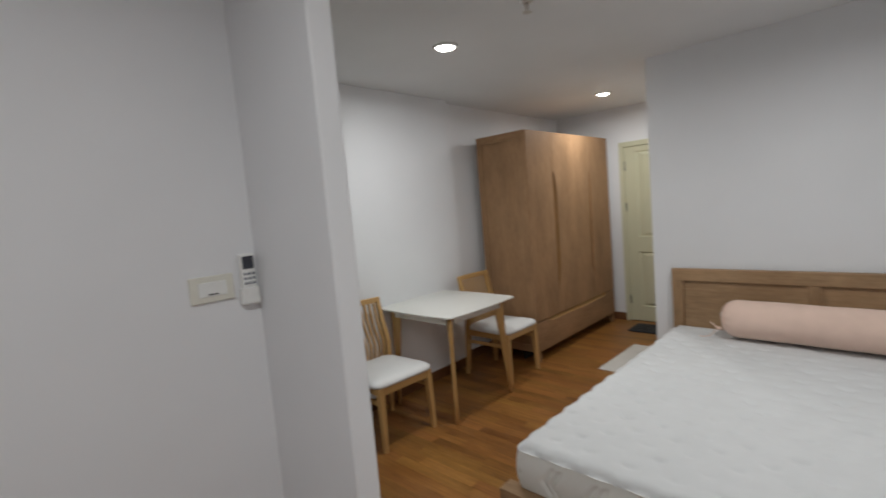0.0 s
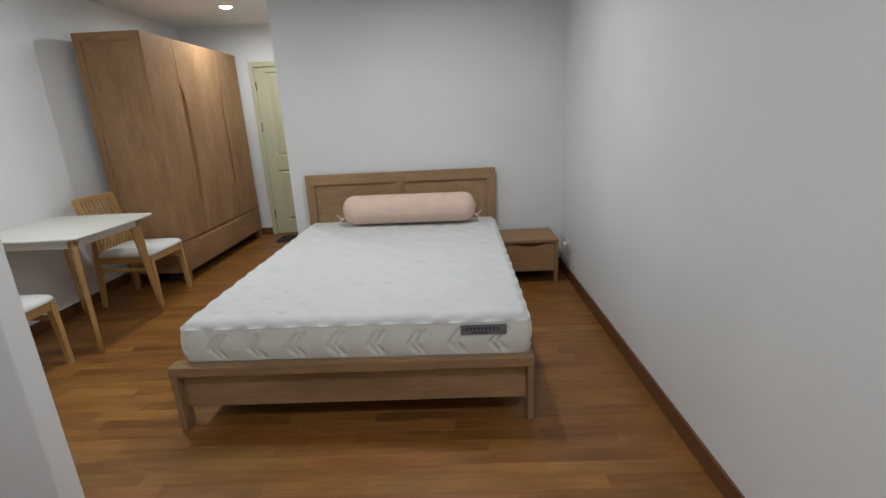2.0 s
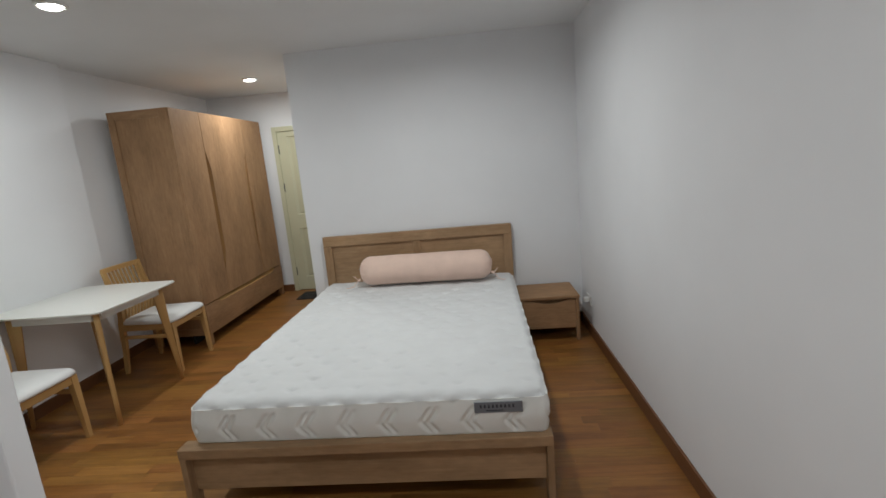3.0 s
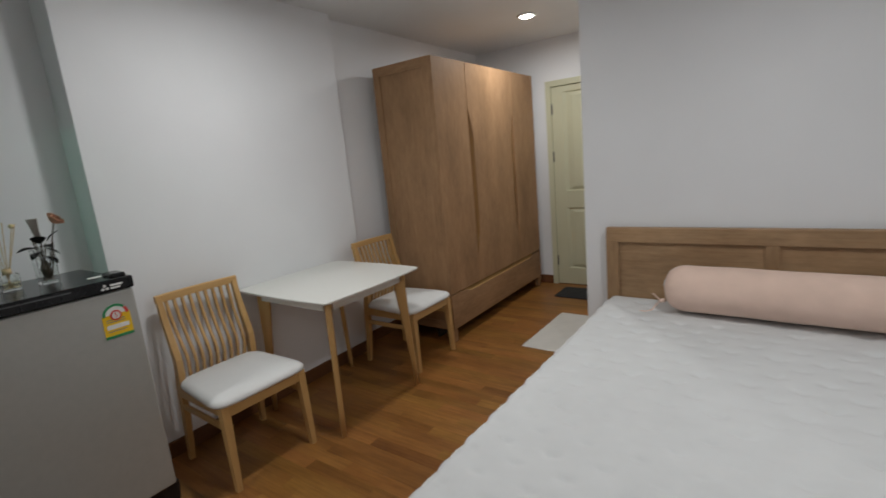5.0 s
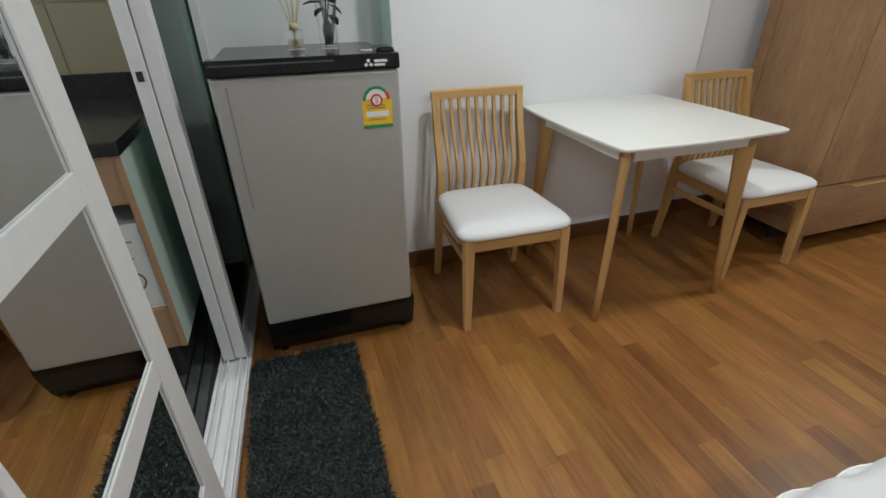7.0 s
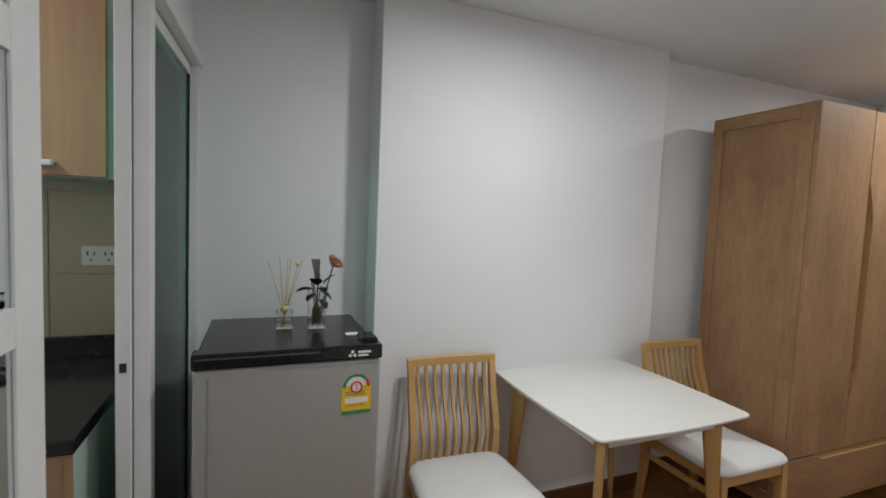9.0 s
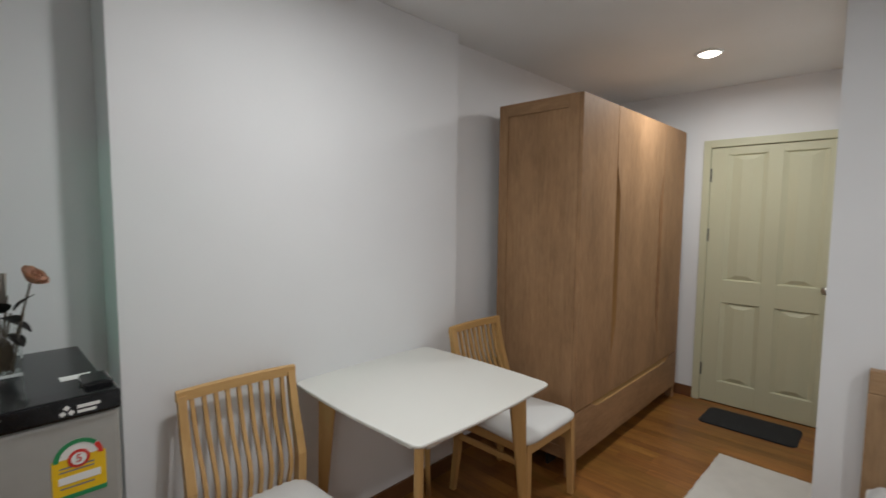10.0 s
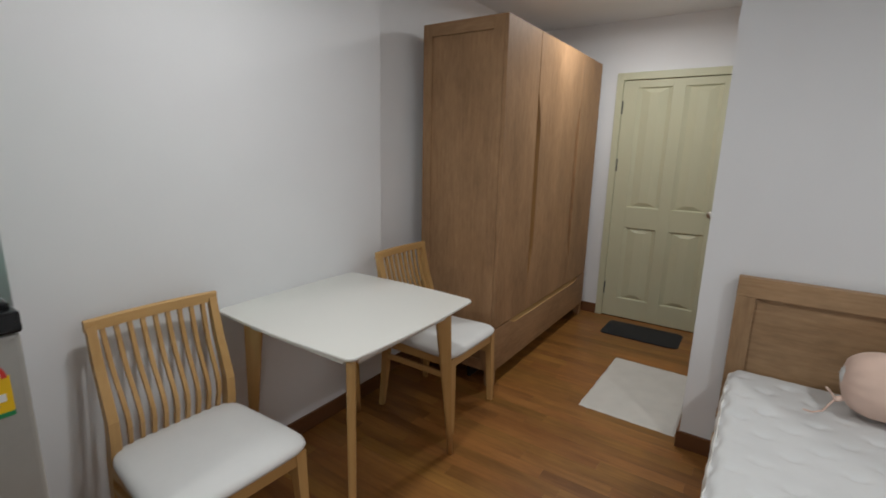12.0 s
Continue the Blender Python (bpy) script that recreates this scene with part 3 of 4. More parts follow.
def bolster():
    x0, x1, yc, r = -0.147, 0.895, 3.768, 0.120
    zc = 0.520 + r * 0.92
    t = thing("bolster_pillow", ((x0 + x1) / 2, yc, 0.508), "pink cotton bolster pillow lying across the mattress", "bolster")
    n, steps = 72, 90
    rings = []
    for k in range(steps + 1):
        u = k / steps
        x = x0 + (x1 - x0) * u
        e = min(u, 1 - u) * (x1 - x0)
        rr = r * (1 if e > 0.10 else 0.28 + 0.72 * math.sqrt(max(0.0, 1 - (1 - e / 0.10) ** 2)))
        ring = []
        for i in range(n):
            a = 2 * math.pi * i / n
            w = 1 + 0.018 * noise.noise(Vector((x * 7, math.cos(a) * 1.7, math.sin(a) * 1.7))) + 0.035 * math.cos(a * 13 + 1 + 2 * noise.noise(Vector((a, x * 4, 2)))) * max(0, 1 - e / 0.10) ** 1.3
            w += 0.008 * noise.noise(Vector((x * 2.5, a * 4.0, 5.0))) + 0.006 * noise.noise(Vector((x * 9.0, a * 9.0, 1.0)))
            y, z = rr * w * math.cos(a), rr * w * 0.95 * math.sin(a)
            z = max(z, -r * 0.92)
            ring.append((x, yc + 0.018 - 0.036 * u + y, zc + z))
        rings.append(ring)
    part("cushion", loft(bmesh.new(), rings), PINK, t, "", True)
    middle = yc
    for sx, d in ((x0, -1), (x1, 1)):
        yc = middle - d * 0.018
        bm = bmesh.new()
        rings = []
        for rr, off in ((0.034, -0.03), (0.031, -0.002), (0.024, 0.003), (0.014, 0.006), (0.005, 0.007)):
            rings.append([(sx + d * off, yc + rr * math.cos(2 * math.pi * i / 20), zc + 0.012 + rr * math.sin(2 * math.pi * i / 20)) for i in range(20)])
        part("inner_end", loft(bm, rings), MATTRESS if d < 0 else PINK, t, "cushion end showing through the gathered sleeve", True)
        bm = bmesh.new()
        tube(bm, (sx + d * -0.004, yc - 0.055, zc - 0.055), (sx + d * 0.018, yc - 0.065, zc - 0.062), 0.011, 0.008, 8)
        path = [(0.012, -0.06, -0.06), (0.03, -0.085, -0.075), (0.045, -0.10, -0.098), (0.075, -0.12, -0.1035), (0.10, -0.115, -0.1035)]
        for p, q in zip(path, path[1:]):
            tube(bm, (sx + d * p[0], yc + p[1], zc + p[2]), (sx + d * q[0], yc + q[1], zc + q[2]), 0.0035, 0.003, 6)
        path = [(0.012, -0.06, -0.06), (0.032, -0.07, -0.035), (0.045, -0.075, -0.02)]
        for p, q in zip(path, path[1:]):
            tube(bm, (sx + d * p[0], yc + p[1], zc + p[2]), (sx + d * q[0], yc + q[1], zc + q[2]), 0.0045, 0.004, 6)
        part("tied_ribbon", bm, PINK, t, "thin pink ribbon tied at the end", True)


bolster()


# ---- nightstand ----
def nightstand():
    x0, x1, y0, y1 = 1.095, 1.535, 3.645, 4.02
    t = thing("nightstand", ((x0 + x1) / 2, y0, 0), "oak nightstand with one drawer beside the bed", "nightstand")
    part("top", boxed(x0 - 0.004, x1 + 0.004, y0 - 0.006, y1, 0.338, 0.362, 0.004), OAK_X, t)
    for lx in (x0, x1 - 0.025):
        part("side_panel", boxed(lx, lx + 0.025, y0 + 0.045, y1, 0.10, 0.338, 0.002), OAK_Y, t)
        part("leg", boxed(lx, lx + 0.025, y0, y0 + 0.045, 0.0, 0.338, 0.003), OAK_Z, t)
        part("leg", boxed(lx, lx + 0.025, y1 - 0.045, y1, 0.0, 0.10, 0.003), OAK_Z, t)
    part("bottom_board", boxed(x0 + 0.025, x1 - 0.025, y0 + 0.03, y1, 0.10, 0.118, 0.001), OAK_X, t)
    # drawer front with a scooped upper edge
    bm = bmesh.new()
    top = [(x0 + 0.027 + (x1 - x0 - 0.054) * i / 24, 0.331 - 0.030 * max(0, math.sin(math.pi * (i - 4) / 16) if 4 <= i <= 20 else 0)) for i in range(25)]
    lo = [(x1 - 0.027, 0.106), (x0 + 0.027, 0.106)]
    ring = top + lo
    loft(bm, [[(x, y0 + 0.006, z) for x, z in ring], [(x, y0 + 0.026, z) for x, z in ring]])
    part("drawer_front", bm, OAK_X, t, "drawer front with scooped finger grip")
    part("drawer_shadow_board", boxed(x0 + 0.027, x1 - 0.027, y0 + 0.05, y0 + 0.06, 0.12, 0.336), OAK_X, t)


nightstand()


# ---- wardrobe ----
def wardrobe():
    x0, x1, y0, y1, z1 = -2.168, -1.633, 3.992, 5.631, 2.066
    t = thing("wardrobe", ((x0 + x1) / 2, (y0 + y1) / 2, 0), "tall oak veneer wardrobe with doors and a low drawer", "wardrobe")
    part("side_panel", boxed(x0, x1 - 0.022, y0 + 0.010, y0 + 0.024, 0.095, z1, 0.001), OAK_Z, t)
    part("side_stile", boxed(x1 - 0.085, x1 - 0.022, y0, y0 + 0.0098, 0.095, z1, 0.0015), OAK_Z, t)
    part("side_stile", boxed(x0, x0 + 0.060, y0, y0 + 0.0098, 0.095, z1, 0.0015), OAK_Z, t)
    part("side_rail", boxed(x0 + 0.0602, x1 - 0.0852, y0, y0 + 0.0098, z1 - 0.068, z1, 0.0015), OAK_X, t)
    part("side_rail", boxed(x0 + 0.0602, x1 - 0.0852, y0, y0 + 0.0098, 0.095, 0.16, 0.0015), OAK_X, t)
    part("side_panel", boxed(x0, x1 - 0.022, y1 - 0.024, y1, 0.095, z1, 0.002), OAK_Z, t)
    part("top_board", boxed(x0, x1 - 0.022, y0 + 0.0242, y1 - 0.0242, z1 - 0.022, z1 - 0.002, 0.002), OAK_Y, t)
    part("back_board", boxed(x0, x0 + 0.012, y0 + 0.024, y1 - 0.024, 0.095, z1 - 0.023), OAK_Z, t)
    part("inner_board", boxed(x0 + 0.012, x1 - 0.03, y0 + 0.024, y1 - 0.024, 0.095, 0.113), OAK_Y, t)
    for yy in (y0, y1 - 0.05):
        for xx in (x0, x1 - 0.055):
            part("leg", boxed(xx, xx + 0.05, yy, yy + 0.05, 0.0, 0.095, 0.003), OAK_Z, t)
    part("plinth", boxed(x1 - 0.20, x1 - 0.18, y0 + 0.05, y1 - 0.05, 0.0, 0.095), DARK, t)
    # doors: one sliver between them is scooped as a long grip
    seams = [y0 + 0.001, 4.420, 5.185, y1 - 0.001]
    xf0, xf1 = x1 - 0.020, x1
    dz0, dz1 = 0.374, z1 - 0.001

    def door(a, b, grip):
        """A door leaf in the plane of y and z; grip lists the edges that are scooped."""
        left, right = [], []
        n = 40
        for i in range(n + 1):
            z = dz0 + (dz1 - dz0) * i / n
            cut = 0.0
            if 0.60 <= z <= 1.72:
                u = (z - 0.60) / 1.12
                cut = 0.056 * min(1.0, u / 0.16, (1 - u) / 0.16) ** 0.8
            left.append((a + (cut if "a" in grip else 0), z))
            right.append((b - (cut if "b" in grip else 0), z))
        bm = bmesh.new()
        rings = []
        for x, dd in ((xf0, 0.0), (xf1 - 0.002, 0.0), (xf1, 0.002)):
            rings.append([(x, y + dd, z) for y, z in left] + [(x, y - dd, z) for y, z in reversed(right)])
        loft(bm, rings)
        leaf = part("door", bm, OAK_Z, t)
        return leaf

    d1 = door(seams[0], seams[1] - 0.0025, "")
    d2 = door(seams[1] + 0.0015, seams[2] - 0.0025, "ab")
    door(seams[2] + 0.0015, seams[3], "")
    for s, dd, q, deep in ((seams[1], d2, 1, 0.040), (seams[2], d2, -1, 0.008)):
        bm = bmesh.new()
        sect = lambda z, k: [(xf0 - deep, s - 0.010 * q, z), (xf0 - deep + 0.004, s - 0.010 * q, z), (xf1 - 0.003, s + q * (0.0015 + k), z), (xf1 - 0.003, s + q * (0.006 + k), z), (xf0 - deep, s + q * (0.006 + k), z)]
        loft(bm, [sect(0.602, 0.001), sect(0.69, 0.028), sect(0.78, 0.0555), sect(1.56, 0.0555), sect(1.65, 0.028), sect(1.718, 0.001)])
        part("grip_liner", bm, GRIP_Z, dd, "golden brown bevel of the long grip")
    # wide drawer with a long scooped grip
    ys = [y0 + 0.002 + (y1 - y0 - 0.004) * i / 60 for i in range(61)]
    top = []
    for y in ys:
        u = (y - 4.195) / (5.44 - 4.195)
        cut = 0.030 * min(1, u / 0.05, (1 - u) / 0.05) if 0 < u < 1 else 0
        top.append((y, 0.366 - cut))
    ring = top + [(y1 - 0.002, 0.100), (y0 + 0.002, 0.100)]
    bm = bmesh.new()
    loft(bm, [[(xf0, y, z) for y, z in ring], [(xf1, y, z) for y, z in ring]])
    dr = part("drawer_front", bm, OAK_Y, t)
    bm = bmesh.new()
    sect = lambda y, k: [(xf0 - 0.030, y, 0.374), (xf1 - 0.002, y, 0.3655 - k), (xf1 - 0.002, y, 0.362 - k), (xf0 - 0.030, y, 0.362 - k)]
    loft(bm, [sect(4.198, 0.001), sect(4.257, 0.029), sect(5.378, 0.029), sect(5.437, 0.001)])
    part("grip_liner", bm, ASH_Y, dr, "pale wood bevel of the drawer grip")


wardrobe()


# ---- dining table ----
def squircle(cx, cy, hx, hy, p=7.0, n=64):
    out = []
    for i in range(n):
        a = 2 * math.pi * i / n
        c, s = math.cos(a), math.sin(a)
        out.append((cx + hx * math.copysign(abs(c) ** (2 / p), c), cy + hy * math.copysign(abs(s) ** (2 / p), s)))
    return out


def bowed_square(cx, cy, hx, hy, bow=0.014, r=0.032):
    """A square with small round corners whose sides swell a little."""
    out = []
    for k, (ux, uy) in enumerate(((1, 1), (-1, 1), (-1, -1), (1, -1))):
        for i in range(7):
            a = math.pi / 2 * (k + i / 6)
            out.append([ux * (hx - bow - r) + r * math.cos(a), uy * (hy - bow - r) + r * math.sin(a)])
        nx, ny = ((-1, 1), (-1, -1), (1, -1), (1, 1))[k]
        a = math.pi / 2 * (k + 1)
        p = out[-1]
        q = [nx * (hx - bow - r) + r * math.cos(a), ny * (hy - bow - r) + r * math.sin(a)]
        for i in range(1, 12):
            u = i / 12
            sw = bow * math.sin(math.pi * u)
            out.append([p[0] + (q[0] - p[0]) * u + sw * math.cos(a), p[1] + (q[1] - p[1]) * u + sw * math.sin(a)])
    return [(cx + x, cy + y) for x, y in out]


def dining_table():
    cx, cy = -1.805, 3.035
    t = thing("dining_table", (cx, cy, 0), "small square white-topped table with splayed wooden legs", "table")
    rings = []
    for k, z in ((0.970, 0.734), (0.992, 0.7375), (1.0, 0.744), (0.9985, 0.748), (0.994, 0.750)):
        rings.append([(x, y, z) for x, y in bowed_square(cx, cy, 0.384 * k, 0.384 * k)])
    part("tabletop", loft(bmesh.new(), rings), TABLE_WHITE, t, "white lacquered top with rounded corners")
    for sx in (-1, 1):
        part("apron", boxed(cx + sx * 0.288 - 0.009, cx + sx * 0.288 + 0.009, cy - 0.260, cy + 0.260, 0.675, 0.7335, 0.002), TABLE_WHITE, t)
        part("apron", boxed(cx - 0.260, cx + 0.260, cy + sx * 0.288 - 0.009, cy + sx * 0.288 + 0.009, 0.675, 0.7335, 0.002), TABLE_WHITE, t)
    for sx in (-1, 1):
        for sy in (-1, 1):
            tx, ty = cx + sx * 0.272, cy + sy * 0.272
            bx, by = cx + sx * (0.305 if sx > 0 else 0.285), cy + sy * 0.313
            rings = []
            for u in (0, 0.1, 0.25, 0.5, 0.75, 1.0):
                z = 0.729 * (1 - u)
                w = 0.032 * (1 - u) ** 1.3 + 0.0135
                d = 0.013 + 0.004 * (1 - u)
                px, py = tx + (bx - tx) * u, ty + (by - ty) * u
                # wider across the diagonal than along it
                e = Vector((sx, sy, 0)).normalized()
                f = Vector((-sy, sx, 0)).normalized()
                c = Vector((px, py, z))
                ring = []
                for i in range(12):
                    a = 2 * math.pi * i / 12
                    ca, sa = math.cos(a), math.sin(a)
                    ring.append(c + e * w * 0.85 * math.copysign(abs(ca) ** 0.5, ca) + f * d * math.copysign(abs(sa) ** 0.5, sa))
                rings.append(ring)
            part("leg", loft(bmesh.new(), rings), ASH_Z, t, "", True)


dining_table()


# ---- chairs: built facing +x about the middle of the seat ----
def bar(bm, pts, wy, wx):
    """A square-section bar along a run of (x, y, z), wx and wy half-widths, which may change."""
    rings = []
    for i, (x, y, z) in enumerate(pts):
        a = wx[i] if isinstance(wx, (list, tuple)) else wx
        b = wy[i] if isinstance(wy, (list, tuple)) else wy
        rings.append([(x - a, y - b, z), (x + a, y - b, z), (x + a, y + b, z), (x - a, y + b, z)])
    loft(bm, rings)
    edges = [e for e in bm.edges if len(e.link_faces) == 2 and e.calc_face_angle(0) > 1.0]
    bmesh.ops.bevel(bm, geom=edges, offset=0.003, segments=2, affect="EDGES", clamp_overlap=True)
    return bm


def back_x(z):
    """How the back sweeps: forward at the small of the back, then leaning away."""
    u = (z - 0.40) / 0.45
    return -0.205 + 0.020 * math.exp(-((u - 0.33) / 0.22) ** 2) - 0.062 * max(0.0, u - 0.25) / 0.75


def dining_chair(loc, label):
    t = thing("dining_chair", (0, 0, 0), label, "chair", "chairs at the table")
    for s in (-1, 1):
        part("front_leg", bar(bmesh.new(), [(0.222, s * 0.203, 0.0), (0.214, s * 0.200, 0.20), (0.206, s * 0.196, 0.402)], [0.0125, 0.016, 0.019], [0.013, 0.017, 0.020]), ASH_Z, t)
        pts = [(-0.235, s * 0.200, 0.0), (-0.213, s * 0.195, 0.22), (-0.205, s * 0.190, 0.40)]
        pts += [(back_x(z), s * 0.188, z) for z in (0.47, 0.54, 0.61, 0.70, 0.80, 0.835)]
        part("rear_post", bar(bmesh.new(), pts, [0.0125, 0.0145, 0.0155, 0.0155, 0.0150, 0.0145, 0.014, 0.013, 0.013], [0.013, 0.018, 0.021, 0.021, 0.019, 0.017, 0.015, 0.013, 0.012]), ASH_Z, t)
        part("side_rail", boxed(-0.19, 0.20, s * 0.198 - 0.010, s * 0.198 + 0.010, 0.352, 0.402, 0.003), ASH_X, t)
        part("side_stretcher", boxed(-0.20, 0.205, s * 0.198 - 0.008, s * 0.198 + 0.008, 0.285, 0.313, 0.003), ASH_X, t)
    part("front_rail", boxed(0.200, 0.222, -0.19, 0.19, 0.352, 0.402, 0.003), ASH_Y, t)
    part("rear_rail", boxed(-0.215, -0.195, -0.185, 0.185, 0.352, 0.402, 0.003), ASH_Y, t)
    # crest rail, gently bowed
    bm = bmesh.new()
    rings = []
    for i in range(17):
        y = -0.204 + 0.408 * i / 16
        x = back_x(0.835) - 0.016 * (1 - (y / 0.204) ** 2)
        rings.append([(x - 0.011, y, 0.818), (x + 0.011, y, 0.818), (x + 0.010, y, 0.850), (x + 0.004, y, 0.855), (x - 0.008, y, 0.854)])
    part("crest_rail", loft(bm, rings), ASH_Y, t)
    n = 9
    for i in range(n):
        y = -0.152 + 0.304 * i / (n - 1)
        pts = []
        for k in range(13):
            z = 0.395 + (0.825 - 0.395) * k / 12
            u = k / 12
            bow = 0.016 * (1 - (y / 0.204) ** 2)
            wave = 0.014 * math.exp(-((u - 0.30) / 0.22) ** 2)
            pts.append((back_x(z) - bow * u + wave - 0.004, y * (0.93 + 0.10 * u), z))
        part("back_slat", bar(bmesh.new(), pts, 0.0065, 0.0075), ASH_Z, t)
    # padded seat, wider at the front
    rings = []
    for k, z in ((0.90, 0.402), (0.985, 0.405), (1.0, 0.414), (0.988, 0.425), (0.95, 0.435), (0.86, 0.444), (0.70, 0.450), (0.45, 0.455), (0.2, 0.457)):
        ring = []
        for x, y in squircle(0, 0, 0.229 * k, 0.226 * k, 7.0, 72):
            taper = 1 + 0.075 * (x / 0.225)
            ring.append((x + 0.012, y * taper, z))
        rings.append(ring)
    part("seat_pad", loft(bmesh.new(), rings), SEAT_WHITE, t, "white padded vinyl seat", True)
    t.matrix_basis = loc
    return t


first = dining_chair(pose(-1.838, 2.412, 0, 0, 0, -2.0), "light wooden chair with white seat beside the fridge")
second = copy_thing(first, pose(-1.805, 3.680, 0, 0, 0, 0.0))
tagged(second, "light wooden chair with white seat beside the wardrobe")


# ---- fridge ----
def fridge():
    x0, x1, y0, y1 = -2.165, -1.665, 1.461, 1.988
    t = thing("fridge", ((x0 + x1) / 2, (y0 + y1) / 2, 0), "small silver-grey single-door fridge with black top", "fridge")
    part("body", boxed(x0, x1 - 0.065, y0 + 0.004, y1 - 0.004, 0.02, 1.005, 0.008), FRIDGE, t)
    d = part("door", boxed(x1 - 0.060, x1 - 0.008, y0, y1, 0.172, 1.008, 0.010, 3), FRIDGE, t)
    part("gasket", boxed(x1 - 0.066, x1 - 0.059, y0 + 0.01, y1 - 0.01, 0.178, 1.0), GASKET, d)
    part("finger_groove", boxed(x1 - 0.0085, x1 - 0.0065, y0 + 0.036, y0 + 0.0415, 0.62, 0.985, 0.0008), GROOVE, d)
    bm = bmesh.new()
    prof = [(x1 - 0.12, 0.004), (x1 - 0.078, 0.004), (x1 - 0.062, 0.03), (x1 - 0.028, 0.140), (x1 - 0.03, 0.168), (x1 - 0.12, 0.168)]
    loft(bm, [[(px, y, pz) for px, pz in prof] for y in (y0 - 0.010, y0 - 0.004, y1 + 0.008, y1 + 0.014)])
    part("kick_plate", bm, BLACK, t, "black sloping kick plate")
    for fy in (y0 + 0.03, y1 - 0.03):
        for fx in (x0 + 0.04, x1 - 0.085):
            part("foot", spin(bmesh.new(), fx, fy, [(0.016, 0.0), (0.018, 0.004), (0.012, 0.02)], 12), BLACK, t)
    lid = part("top", boxed(x0 + 0.006, x1 - 0.055, y0 + 0.006, y1 - 0.006, 1.005, 1.046, 0.006), BLACK_TOP, t, "flat black top")
    part("front_trim", boxed(x1 - 0.060, x1, y0 - 0.003, y1 + 0.003, 1.009, 1.054, 0.006, 3), BLACK, t, "rounded black front trim")
    # slightly proud grey bar, its colour standing in for the groove's highlight
    part("trim_groove_glint", boxed(x1 - 0.004, x1 + 0.0012, y0 + 0.004, 1.800, 1.0375, 1.0425, 0.001), TRIM_GREY, t, "thin grey strip for the highlight in the trim groove")
    part("hinge_cover", boxed(x1 - 0.125, x1 - 0.040, y1 - 0.056, y1 - 0.002, 1.046, 1.066, 0.008, 3), BLACK, t)
    # maker's mark as plain shapes
    bm = bmesh.new()
    for dy, dz in ((-0.007, 0.0), (0.007, 0.0), (0.0, 0.011)):
        loft(bm, [[(x1 + e, 1.897 + dy - 0.006, 1.024 + dz), (x1 + e, 1.897 + dy, 1.018 + dz), (x1 + e, 1.897 + dy + 0.006, 1.024 + dz), (x1 + e, 1.897 + dy, 1.030 + dz)] for e in (0.0, 0.001)])
    part("maker_mark", bm, WHITE, t)
    part("maker_mark", boxed(x1, x1 + 0.001, 1.914, 1.953, 1.030, 1.037), WHITE, t)
    part("maker_mark", boxed(x1, x1 + 0.001, 1.914, 1.946, 1.020, 1.026), WHITE, t)
    # energy label
    f = x1 - 0.0078
    lab = part("energy_label", boxed(f, f + 0.0010, 1.868, 1.959, 0.838, 0.925), YELLOW, t, "yellow energy label with green arch")
    part("label_band", boxed(f + 0.0011, f + 0.0016, 1.868, 1.959, 0.838, 0.848), GREEN, lab)
    part("label_band", boxed(f + 0.0011, f + 0.0016, 1.878, 1.949, 0.872, 0.888), WHITE, lab)
    for zz in (0.862, 0.897, 0.905):
        part("label_line", boxed(f + 0.0011, f + 0.0015, 1.880, 1.938, zz, zz + 0.003), TAG, lab)
    def half_disc(r0, r1, x, mat, name, a0=0, a1=180):
        bm = bmesh.new()
        n = 24
        rr = [[(xx, 1.913 + r * math.cos(radians(a0 + (a1 - a0) * i / n)), 0.921 + r * math.sin(radians(a0 + (a1 - a0) * i / n))) for i in range(n + 1)] for xx in (x, x + 0.0006) for r in (r0, r1)]
        a, b, c, d_ = [[bm.verts.new(p) for p in ring] for ring in rr]
        for i in range(n):
            bm.faces.new((c[i], c[i + 1], d_[i + 1], d_[i]))
            bm.faces.new((b[i], b[i + 1], d_[i + 1], d_[i]))
            bm.faces.new((a[i], a[i + 1], b[i + 1], b[i]))
        part(name, bm, mat, lab)
    half_disc(0.0, 0.042, f + 0.0002, WHITE, "arch_face")
    half_disc(0.033, 0.042, f + 0.0012, GREEN, "arch_green", 40, 180)
    half_disc(0.033, 0.042, f + 0.0012, RED, "arch_red", 0, 38)
    half_disc(0.0, 0.019, f + 0.0018, RED, "seal", -180, 180)
    half_disc(0.0, 0.013, f + 0.0026, WHITE, "seal_face", -180, 180)
    cu = bpy.data.curves.new("five", "FONT")
    cu.body, cu.size, cu.align_x, cu.align_y, cu.extrude = "5", 0.024, "CENTER", "CENTER", 0.0002
    fo = new("seal_numeral", cu)
    fo.parent = lab
    fo.matrix_basis = Matrix.Translation(Vector((f + 0.0036, 1.913, 0.921)) - origin(lab)) @ Euler((radians(90), 0, radians(90))).to_matrix().to_4x4()
    cu.materials.append(RED)


fridge()
single("paper_tag", boxed(-1.856, -1.822, 1.905, 1.965, 1.0462, 1.0475), WHITE, (-1.839, 1.935, 1.0462), "small white paper tag lying on the fridge", "tag")


